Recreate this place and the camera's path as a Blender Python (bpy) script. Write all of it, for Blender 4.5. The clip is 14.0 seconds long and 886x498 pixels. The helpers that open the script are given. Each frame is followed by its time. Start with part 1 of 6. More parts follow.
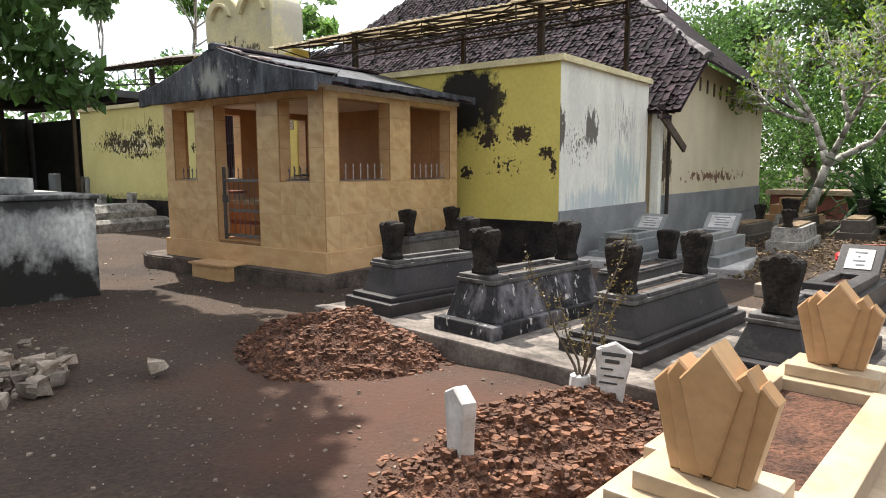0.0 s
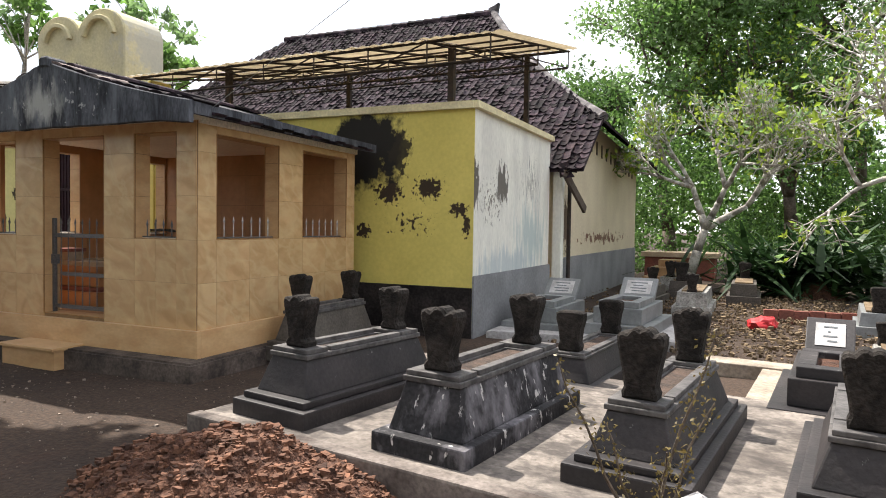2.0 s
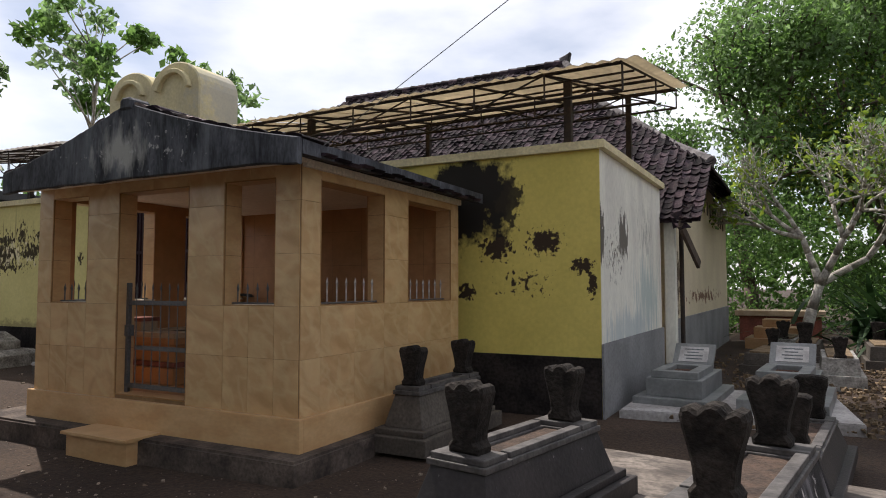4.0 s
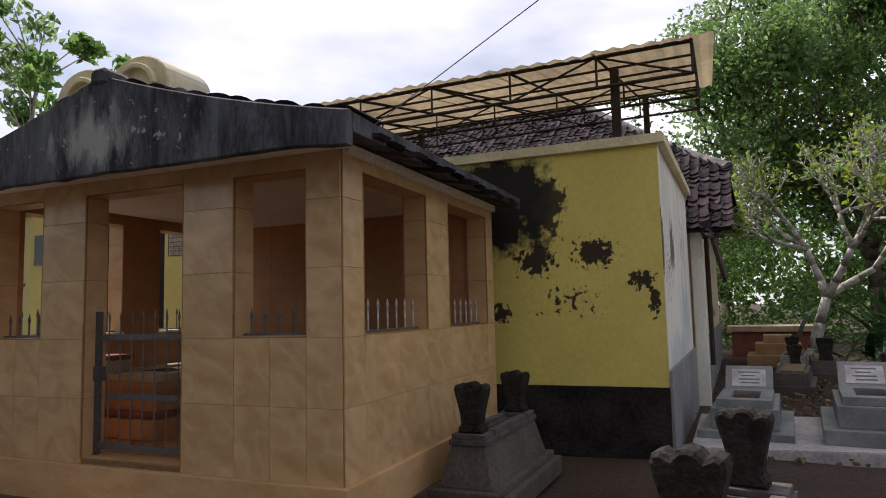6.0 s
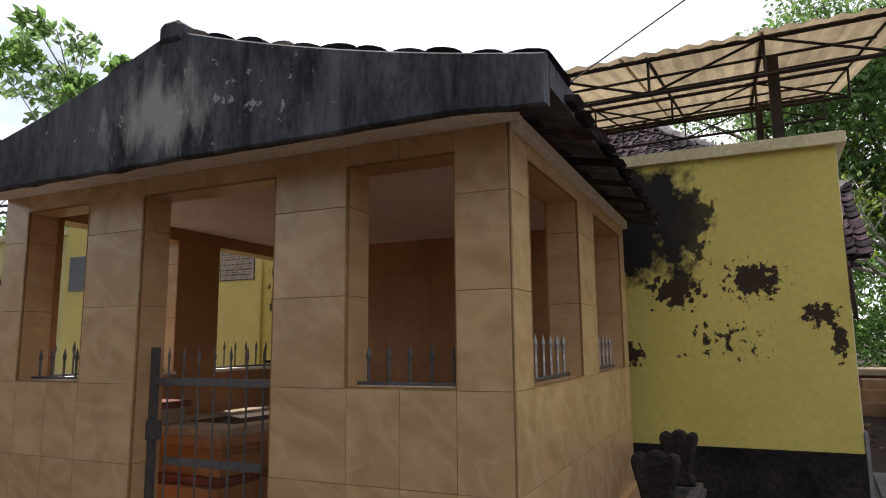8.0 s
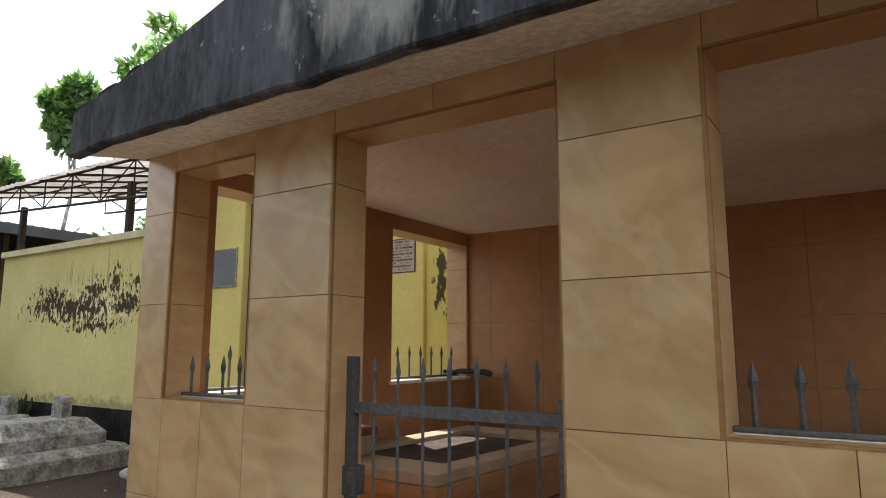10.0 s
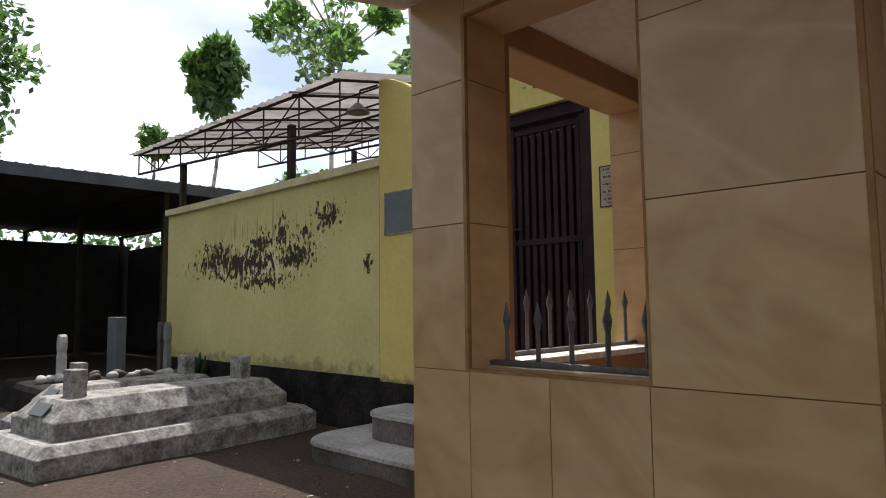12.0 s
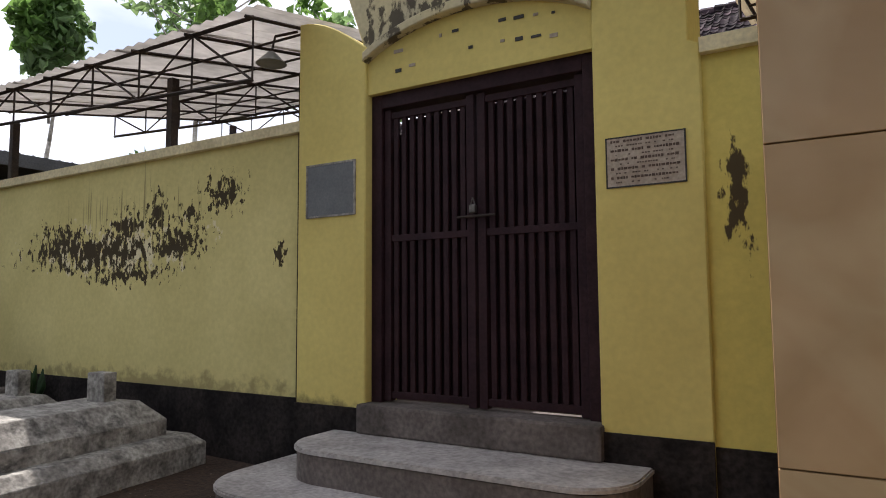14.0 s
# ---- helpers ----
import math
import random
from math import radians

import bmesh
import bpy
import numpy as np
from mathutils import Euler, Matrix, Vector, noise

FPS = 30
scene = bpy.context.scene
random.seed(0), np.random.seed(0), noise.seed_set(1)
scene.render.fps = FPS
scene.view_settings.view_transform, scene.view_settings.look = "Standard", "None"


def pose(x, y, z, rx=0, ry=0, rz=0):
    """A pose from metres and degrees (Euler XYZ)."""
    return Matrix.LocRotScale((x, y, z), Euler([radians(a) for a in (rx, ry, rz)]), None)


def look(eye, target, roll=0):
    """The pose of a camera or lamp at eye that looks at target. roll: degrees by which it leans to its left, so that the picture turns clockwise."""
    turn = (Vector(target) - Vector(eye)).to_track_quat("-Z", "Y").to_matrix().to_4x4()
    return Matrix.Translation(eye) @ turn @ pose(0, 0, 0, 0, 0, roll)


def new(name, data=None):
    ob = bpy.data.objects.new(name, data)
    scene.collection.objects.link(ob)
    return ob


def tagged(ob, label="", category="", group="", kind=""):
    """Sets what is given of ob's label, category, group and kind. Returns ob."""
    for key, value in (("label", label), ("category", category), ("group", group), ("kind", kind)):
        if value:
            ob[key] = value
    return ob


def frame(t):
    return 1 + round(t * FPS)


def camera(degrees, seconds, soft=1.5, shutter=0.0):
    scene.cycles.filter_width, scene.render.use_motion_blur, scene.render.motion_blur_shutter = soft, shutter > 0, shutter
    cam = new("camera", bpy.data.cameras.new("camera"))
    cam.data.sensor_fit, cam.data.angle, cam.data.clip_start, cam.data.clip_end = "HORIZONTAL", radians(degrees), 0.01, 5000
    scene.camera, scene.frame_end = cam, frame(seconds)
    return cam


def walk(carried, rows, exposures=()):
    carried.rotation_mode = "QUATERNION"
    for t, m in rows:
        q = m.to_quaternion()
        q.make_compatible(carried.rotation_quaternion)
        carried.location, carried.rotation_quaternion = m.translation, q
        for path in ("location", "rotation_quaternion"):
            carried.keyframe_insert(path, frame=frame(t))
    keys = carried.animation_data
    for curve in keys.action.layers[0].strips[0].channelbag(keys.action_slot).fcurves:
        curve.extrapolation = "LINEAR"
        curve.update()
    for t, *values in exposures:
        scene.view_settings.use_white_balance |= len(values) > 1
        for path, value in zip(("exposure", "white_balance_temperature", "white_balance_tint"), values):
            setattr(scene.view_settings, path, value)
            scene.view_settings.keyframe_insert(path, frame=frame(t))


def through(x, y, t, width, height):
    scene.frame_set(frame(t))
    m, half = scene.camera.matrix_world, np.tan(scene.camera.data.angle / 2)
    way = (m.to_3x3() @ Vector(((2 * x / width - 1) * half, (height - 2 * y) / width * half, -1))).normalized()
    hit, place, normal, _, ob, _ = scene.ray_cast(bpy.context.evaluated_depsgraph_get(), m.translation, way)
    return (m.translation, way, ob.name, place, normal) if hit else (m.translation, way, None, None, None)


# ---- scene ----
cam = camera(68.0, 14.0, 1.0)
PATH = [
    (0, (-0.256, 0.054, 1.388), (-1.415, 1.666, 1.145), -0.2),
    (0.5, (-0.517, 0.316, 1.383), (-1.565, 2.018, 1.286), -0.6),
    (1, (-0.842, 0.492, 1.348), (-1.663, 2.309, 1.198), -0.0),
    (1.5, (-1.151, 0.71, 1.361), (-1.742, 2.609, 1.142), 0.5),
    (2, (-1.456, 0.917, 1.392), (-2.249, 2.751, 1.324), 0.9),
    (2.5, (-1.781, 1.077, 1.399), (-2.459, 2.957, 1.489), -0.2),
    (3, (-2.087, 1.185, 1.401), (-2.887, 3.017, 1.444), -1.2),
    (3.5, (-2.366, 1.392, 1.384), (-3.293, 3.163, 1.473), -0.0),
    (6, (-3.915, 2.273, 1.378), (-4.679, 4.112, 1.561), -1.4),
    (6.5, (-4.147, 2.456, 1.402), (-4.995, 4.254, 1.623), -0.4),
    (7, (-4.466, 2.621, 1.404), (-5.254, 4.438, 1.684), -0.3),
    (9.5, (-5.969, 3.663, 1.449), (-6.973, 5.37, 1.728), -0.3),
    (10, (-6.332, 3.797, 1.45), (-7.427, 5.444, 1.748), 0.1),
    (10.5, (-6.634, 3.88, 1.461), (-7.859, 5.442, 1.701), -1.7),
    (11, (-6.957, 4.012, 1.443), (-8.4, 5.379, 1.667), -0.2),
    (11.5, (-7.341, 4.093, 1.419), (-8.757, 5.48, 1.682), 0.6),
    (12, (-7.714, 4.176, 1.413), (-9.094, 5.613, 1.582), -0.7),
    (12.5, (-8.046, 4.287, 1.427), (-9.458, 5.688, 1.634), 1.1),
    (13, (-8.419, 4.372, 1.427), (-9.608, 5.964, 1.652), 0.2),
    (13.5, (-8.735, 4.443, 1.424), (-9.854, 6.097, 1.523), -2.0),
    (14, (-9.054, 4.595, 1.439), (-10.082, 6.303, 1.601), -0.4),
]

# ---- exposure and path ----
EXPOSURES = [(0.0, 0.98, 6500, 9), (1.5, 0.98, 6500, 10), (2.2, 0.92, 6500, 11), (3.0, 0.56, 6500, 12), (3.7, 0.14, 6480, 13), (5.8, 0.04, 6430, 18), (7.2, 0.0, 6420, 18), (9.3, 1.2, 6300, 10), (10.5, 1.05, 6300, 9), (11.5, 0.9, 6250, 9),
             (12.2, 0.1, 6200, 11), (13.0, 0.05, 6250, 13), (13.5, 0.0, 6300, 14), (14.0, 0.45, 6350, 15)]
walk(cam, [(t, look(eye, target, roll)) for t, eye, target, roll in PATH], EXPOSURES)

# ---- world and sun ----
SUN = Vector((-0.55, 0.30, 1.0)).normalized()
world = bpy.data.worlds.new("sky")
scene.world = world
world.use_nodes = True
wt = world.node_tree
for n in list(wt.nodes):
    wt.nodes.remove(n)
w_out, w_bg = wt.nodes.new("ShaderNodeOutputWorld"), wt.nodes.new("ShaderNodeBackground")
w_sky = wt.nodes.new("ShaderNodeTexSky")
w_sky.sky_type, w_sky.sun_disc = "NISHITA", False
w_sky.sun_elevation, w_sky.sun_rotation = math.asin(SUN.z), math.atan2(SUN.x, SUN.y)
w_co, w_no, w_ra, w_mx = (wt.nodes.new(k) for k in ("ShaderNodeTexCoord", "ShaderNodeTexNoise", "ShaderNodeValToRGB", "ShaderNodeMixRGB"))
w_map = wt.nodes.new("ShaderNodeMapping")
w_map.inputs["Scale"].default_value = (1.0, 1.0, 2.6)
w_no.inputs["Scale"].default_value, w_no.inputs["Detail"].default_value = 2.3, 7
w_ra.color_ramp.elements[0].position, w_ra.color_ramp.elements[1].position = 0.34, 0.66
w_ra.color_ramp.elements[0].color = (0.22, 0.22, 0.22, 1)
w_mx.inputs[2].default_value = (12.0, 12.1, 12.4, 1)
wt.links.new(w_co.outputs["Generated"], w_map.inputs[0])
wt.links.new(w_map.outputs[0], w_no.inputs["Vector"])
wt.links.new(w_no.outputs[0], w_ra.inputs[0])
wt.links.new(w_ra.outputs[0], w_mx.inputs[0])
wt.links.new(w_sky.outputs[0], w_mx.inputs[1])
wt.links.new(w_mx.outputs[0], w_bg.inputs[0])
w_bg.inputs[1].default_value = 0.10
wt.links.new(w_bg.outputs[0], w_out.inputs[0])
sun = new("sun", bpy.data.lights.new("sun", "SUN"))
sun.data.energy, sun.data.angle, sun.data.color = 5.0, radians(0.53), (1.0, 0.95, 0.86)
sun.matrix_world = look(SUN * 40, (0, 0, 0))

# ---- materials ----
def links(nt, *pairs):
    for a, b in pairs:
        nt.links.new(a, b)


def material(name, c1, c2, scale=4.0, rough=0.75, fine=40.0, fine_mix=0.25, bump=0.3, bump_dist=0.01, metal=0.0, stretch=(1, 1, 1), low=0.35, high=0.65,
             vary=0.0, random_by="", spec=0.4, turn=(0, 0, 0), warp=0.0):
    """Two colours mixed by a broad noise, a fine grain over them, and a bump of both."""
    m = bpy.data.materials.new(name)
    m.use_nodes = True
    nt = m.node_tree
    b = nt.nodes["Principled BSDF"]
    b.inputs["Roughness"].default_value, b.inputs["Metallic"].default_value = rough, metal
    b.inputs["Specular IOR Level"].default_value = spec
    co, mp = nt.nodes.new("ShaderNodeTexCoord"), nt.nodes.new("ShaderNodeMapping")
    mp.inputs["Scale"].default_value = stretch
    mp.inputs["Rotation"].default_value = [radians(a) for a in turn]
    n1, n2 = nt.nodes.new("ShaderNodeTexNoise"), nt.nodes.new("ShaderNodeTexNoise")
    n1.inputs["Scale"].default_value, n1.inputs["Detail"].default_value = scale, 6
    n1.inputs["Distortion"].default_value = warp
    n2.inputs["Scale"].default_value, n2.inputs["Detail"].default_value = fine, 4
    ra = nt.nodes.new("ShaderNodeMapRange")
    ra.inputs[1].default_value, ra.inputs[2].default_value = low, high
    mx = nt.nodes.new("ShaderNodeMixRGB")
    mx.inputs[1].default_value, mx.inputs[2].default_value = (*c1, 1), (*c2, 1)
    gr = nt.nodes.new("ShaderNodeMapRange")
    gr.inputs[1].default_value, gr.inputs[2].default_value, gr.inputs[3].default_value, gr.inputs[4].default_value = 0.3, 0.7, 1 - fine_mix, 1 + fine_mix
    mu = nt.nodes.new("ShaderNodeMixRGB")
    mu.blend_type, mu.inputs[0].default_value = "MULTIPLY", 1.0
    bp = nt.nodes.new("ShaderNodeBump")
    bp.inputs["Strength"].default_value, bp.inputs["Distance"].default_value = bump, bump_dist
    ad = nt.nodes.new("ShaderNodeMath")
    ad.operation = "ADD"
    links(nt, (co.outputs["Object"], mp.inputs[0]), (mp.outputs[0], n1.inputs["Vector"]), (mp.outputs[0], n2.inputs["Vector"]), (n1.outputs[0], ra.inputs[0]),
          (ra.outputs[0], mx.inputs[0]), (n2.outputs[0], gr.inputs[0]), (mx.outputs[0], mu.inputs[1]), (gr.outputs[0], mu.inputs[2]),
          (n1.outputs[0], ad.inputs[0]), (n2.outputs[0], ad.inputs[1]), (ad.outputs[0], bp.inputs["Height"]), (bp.outputs[0], b.inputs["Normal"]))
    last = mu.outputs[0]
    if random_by:
        if random_by == "object":
            sh = nt.nodes.new("ShaderNodeVectorMath")
            sh.operation = "MULTIPLY_ADD"
            oi = nt.nodes.new("ShaderNodeObjectInfo")
            sh.inputs[1].default_value = (17, 23, 31)
            links(nt, (oi.outputs["Random"], sh.inputs[0]), (co.outputs["Object"], sh.inputs[2]), (sh.outputs[0], mp.inputs[0]))
        src = nt.nodes.new("ShaderNodeObjectInfo").outputs["Random"] if random_by == "object" else nt.nodes.new("ShaderNodeNewGeometry").outputs["Random Per Island"]
        vr = nt.nodes.new("ShaderNodeMapRange")
        vr.inputs[3].default_value, vr.inputs[4].default_value = 1 - vary, 1 + vary
        m2 = nt.nodes.new("ShaderNodeMixRGB")
        m2.blend_type, m2.inputs[0].default_value = "MULTIPLY", 1.0
        links(nt, (src, vr.inputs[0]), (last, m2.inputs[1]), (vr.outputs[0], m2.inputs[2]))
        last = m2.outputs[0]
    links(nt, (last, b.inputs["Base Color"]))
    m["out"] = last.node.name
    return m


def stain(m, colour, centre, radii, scale=6.0, cut=0.5, soft=0.12, strength=1.0, stretch=(1, 1, 1), wobble=0.5):
    """A stain or peeled patch of its own shape on a material: an ellipsoid with a ragged edge, broken up by noise."""
    nt = m.node_tree
    b = nt.nodes["Principled BSDF"]
    old = b.inputs["Base Color"].links[0].from_socket
    co, sub, div, ln = nt.nodes.new("ShaderNodeTexCoord"), nt.nodes.new("ShaderNodeVectorMath"), nt.nodes.new("ShaderNodeVectorMath"), nt.nodes.new("ShaderNodeVectorMath")
    sub.operation, div.operation, ln.operation = "SUBTRACT", "DIVIDE", "LENGTH"
    sub.inputs[1].default_value, div.inputs[1].default_value = centre, radii
    mp = nt.nodes.new("ShaderNodeMapping")
    mp.inputs["Scale"].default_value = stretch
    no = nt.nodes.new("ShaderNodeTexNoise")
    no.inputs["Scale"].default_value, no.inputs["Detail"].default_value, no.inputs["Roughness"].default_value = scale, 7, 0.62
    # value = (1 - distance) * wobble + noise - cut
    a1, a2 = nt.nodes.new("ShaderNodeMath"), nt.nodes.new("ShaderNodeMath")
    a1.operation, a1.inputs[0].default_value = "SUBTRACT", 1.0
    a1.use_clamp = False
    a2.operation, a2.inputs[1].default_value = "MULTIPLY_ADD", wobble
    mr = nt.nodes.new("ShaderNodeMapRange")
    mr.inputs[1].default_value, mr.inputs[2].default_value, mr.inputs[4].default_value = cut, cut + soft, strength
    mx = nt.nodes.new("ShaderNodeMixRGB")
    mx.inputs[2].default_value = (*colour, 1)
    links(nt, (co.outputs["Object"], sub.inputs[0]), (sub.outputs[0], div.inputs[0]), (div.outputs[0], ln.inputs[0]), (ln.outputs["Value"], a1.inputs[1]),
          (co.outputs["Object"], mp.inputs[0]), (mp.outputs[0], no.inputs["Vector"]), (a1.outputs[0], a2.inputs[0]), (no.outputs[0], a2.inputs[2]),
          (a2.outputs[0], mr.inputs[0]), (mr.outputs[0], mx.inputs[0]), (old, mx.inputs[1]), (mx.outputs[0], b.inputs["Base Color"]))
    return m


def veins(m, colour, scale, width, strength, turn, long, shift=0.0):
    """Wandering veins, drawn out along one slanting direction."""
    nt = m.node_tree
    b = nt.nodes["Principled BSDF"]
    old = b.inputs["Base Color"].links[0].from_socket
    mp = nt.nodes.new("ShaderNodeMapping")
    mp.vector_type = "TEXTURE"
    mp.inputs["Rotation"].default_value = [radians(a) for a in turn]
    mp.inputs["Scale"].default_value = [1 / max(a, 0.01) for a in long]
    mp.inputs["Location"].default_value = (shift, shift, shift)
    src = nt.nodes["Mapping"].inputs[0].links[0].from_socket
    no, su, ab, mr, mx = nt.nodes.new("ShaderNodeTexNoise"), nt.nodes.new("ShaderNodeMath"), nt.nodes.new("ShaderNodeMath"), nt.nodes.new("ShaderNodeMapRange"), nt.nodes.new("ShaderNodeMixRGB")
    no.inputs["Scale"].default_value, no.inputs["Detail"].default_value, no.inputs["Distortion"].default_value = scale, 4, 1.7
    su.operation, su.inputs[1].default_value, ab.operation = "SUBTRACT", 0.5, "ABSOLUTE"
    mr.inputs[1].default_value, mr.inputs[2].default_value, mr.inputs[3].default_value, mr.inputs[4].default_value = 0.0, width, strength, 0.0
    mx.inputs[2].default_value = (*colour, 1)
    links(nt, (src, mp.inputs[0]), (mp.outputs[0], no.inputs["Vector"]), (no.outputs[0], su.inputs[0]), (su.outputs[0], ab.inputs[0]), (ab.outputs[0], mr.inputs[0]),
          (mr.outputs[0], mx.inputs[0]), (old, mx.inputs[1]), (mx.outputs[0], b.inputs["Base Color"]))
    return m


def leaf_material(name, c1, c2, through=0.35):
    m = material(name, c1, c2, 0.8, 0.5, 9, 0.2, 0.1, 0.005, vary=0.35, random_by="island")
    nt = m.node_tree
    b = nt.nodes["Principled BSDF"]
    tr, mix = nt.nodes.new("ShaderNodeBsdfTranslucent"), nt.nodes.new("ShaderNodeMixShader")
    mix.inputs[0].default_value = through
    col = b.inputs["Base Color"].links[0].from_socket
    out = nt.nodes["Material Output"]
    links(nt, (col, tr.inputs[0]), (b.outputs[0], mix.inputs[1]), (tr.outputs[0], mix.inputs[2]), (mix.outputs[0], out.inputs[0]))
    return m


M_GROUND = material("packed_earth", (0.056, 0.035, 0.023), (0.030, 0.018, 0.012), 0.9, 0.95, 34, 0.45, 0.5, 0.02)
stain(M_GROUND, (0.072, 0.031, 0.019), (-2.0, 2.9, 0), (2.6, 1.3, 1), 1.6, 0.45, 0.4, 0.9, (1, 1, 1), 0.4)
stain(M_GROUND, (0.052, 0.033, 0.023), (-6, 1.5, 0), (4, 3, 1), 3, 0.62, 0.25, 0.6, (1, 1, 1), 0.15)
M_SOIL = material("red_soil", (0.13, 0.058, 0.034), (0.055, 0.025, 0.016), 7, 0.95, 60, 0.45, 1.0, 0.03)
M_CLOD = material("soil_clod", (0.18, 0.085, 0.05), (0.065, 0.031, 0.02), 12, 0.95, 60, 0.3, 0.6, 0.01, vary=0.45, random_by="island")
M_PEBBLE = material("pebble", (0.30, 0.25, 0.205), (0.15, 0.11, 0.08), 9, 0.9, 60, 0.25, 0.3, 0.004, vary=0.5, random_by="island")
M_PAVE = material("cement_screed", (0.25, 0.215, 0.185), (0.10, 0.082, 0.07), 2.2, 0.9, 30, 0.25, 0.4, 0.006)
stain(M_PAVE, (0.085, 0.07, 0.062), (2.0, 1.3, 0.15), (3.5, 2.2, 0.6), 13, 0.58, 0.12, 0.7, (1, 1, 1), 0.10)
stain(M_PAVE, (0.05, 0.042, 0.038), (2.0, 1.3, 0.15), (3.5, 2.2, 0.6), 3.6, 0.52, 0.18, 0.85, (1, 1.6, 1), 0.15)
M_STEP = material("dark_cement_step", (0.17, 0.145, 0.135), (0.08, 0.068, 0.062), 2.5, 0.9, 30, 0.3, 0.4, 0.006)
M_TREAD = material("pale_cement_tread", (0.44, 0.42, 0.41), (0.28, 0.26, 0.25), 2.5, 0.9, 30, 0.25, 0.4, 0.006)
M_KERB = material("worn_cement", (0.19, 0.16, 0.14), (0.065, 0.05, 0.043), 3.5, 0.9, 35, 0.3, 0.5, 0.008)
M_PLINTH = material("dirty_brown_cement", (0.12, 0.092, 0.075), (0.042, 0.031, 0.026), 5, 0.9, 35, 0.35, 0.6, 0.01)
M_TILE = material("marbled_tan_tile", (0.61, 0.405, 0.21), (0.51, 0.31, 0.15), 2.6, 0.25, 9, 0.03, 0.04, 0.002, low=0.30, high=0.72, vary=0.05, random_by="object", spec=0.5, warp=1.6, stretch=(0.8, 1, 1.5), turn=(0, 30, 0))
veins(M_TILE, (0.36, 0.215, 0.09), 1.3, 0.11, 0.44, (0, 24, 0), (0.8, 1, 1.25), 4.0)
veins(M_TILE, (0.66, 0.50, 0.28), 1.9, 0.09, 0.34, (0, 34, 0), (0.7, 1, 1.3))
M_GROUT = material("tan_render", (0.26, 0.155, 0.075), (0.21, 0.12, 0.055), 3, 0.7, 30, 0.15, 0.2, 0.003)
M_REVEAL = material("tan_reveal_tile", (0.60, 0.39, 0.20), (0.52, 0.31, 0.145), 2.6, 0.35, 14, 0.06, 0.05, 0.002, stretch=(1.6, 1.6, 3.2))
M_GROUTLINE = material("ochre_edge_strip", (0.36, 0.20, 0.07), (0.28, 0.14, 0.05), 6, 0.6, 40, 0.15, 0.1, 0.002)
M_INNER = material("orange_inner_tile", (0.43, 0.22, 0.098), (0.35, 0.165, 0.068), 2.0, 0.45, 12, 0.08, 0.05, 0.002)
M_CEIL = material("pale_ceiling_paint", (0.82, 0.72, 0.61), (0.75, 0.64, 0.53), 2, 0.85, 30, 0.08, 0.1, 0.003)
M_EAVE = material("pale_plaster_edge", (0.86, 0.80, 0.70), (0.76, 0.68, 0.57), 5, 0.85, 40, 0.2, 0.3, 0.004)
M_FASCIA = material("mould_black_concrete", (0.022, 0.023, 0.029), (0.088, 0.092, 0.106), 3.0, 0.9, 30, 0.4, 0.5, 0.006, stretch=(1.8, 1.8, 0.7))
stain(M_FASCIA, (0.17, 0.18, 0.20), (-7.3, 5.2, 2.6), (2.2, 3, 0.7), 4, 0.55, 0.25, 0.8, (2.2, 2.2, 0.35), 0.15)
stain(M_FASCIA, (0.44, 0.43, 0.40), (-7.5, 5.2, 2.50), (0.42, 0.6, 0.30), 6, 0.60, 0.25, 0.85, (1.8, 1.8, 0.5), 0.42)
stain(M_FASCIA, (0.42, 0.41, 0.40), (-7.3, 5.2, 2.5), (2.6, 3.0, 0.5), 16, 0.79, 0.05, 0.8, (1, 1, 1), 0.22)
M_YELLOW = material("yellow_limewash", (0.68, 0.565, 0.155), (0.60, 0.50, 0.13), 1.4, 0.9, 24, 0.06, 0.25, 0.004)
stain(M_YELLOW, (0.020, 0.017, 0.014), (-5.88, 8.56, 2.42), (0.60, 0.5, 0.62), 5.0, 0.50, 0.16, 1.0, (1, 1, 0.8), 0.62)
stain(M_YELLOW, (0.030, 0.024, 0.016), (-5.40, 8.56, 2.36), (0.20, 0.5, 0.34), 7.0, 0.58, 0.05, 0.95, (1, 1, 0.8), 0.36)
MOULD = (0.045, 0.029, 0.017)
for cx, cz, rx, rz, cut in ((-4.97, 1.88, 0.26, 0.17, 0.58), (-4.56, 1.60, 0.20, 0.13, 0.64), (-4.45, 1.42, 0.06, 0.20, 0.58), (-5.55, 1.82, 0.26, 0.18, 0.60), (-5.92, 1.32, 0.14, 0.12, 0.58), (-5.2, 1.45, 0.9, 0.55, 0.83)):
    stain(M_YELLOW, MOULD, (cx, 8.56, cz), (rx, 0.5, rz), 21, cut, 0.035, 1.0, (1, 1, 0.85), 0.34)
stain(M_YELLOW, MOULD, (-9.52, 8.56, 2.05), (0.11, 0.5, 0.45), 11, 0.62, 0.06, 0.95, (1.4, 1, 0.6), 0.26)
M_YELLOW_L = material("pale_yellow_limewash", (0.66, 0.585, 0.255), (0.58, 0.51, 0.21), 1.2, 0.9, 24, 0.06, 0.25, 0.004)
stain(M_YELLOW_L, (0.72, 0.65, 0.42), (-15.4, 8.60, 2.02), (1.7, 0.6, 0.34), 9, 0.62, 0.05, 1.0, (1, 1, 0.7), 0.24)
OLIVE = (0.050, 0.036, 0.015)
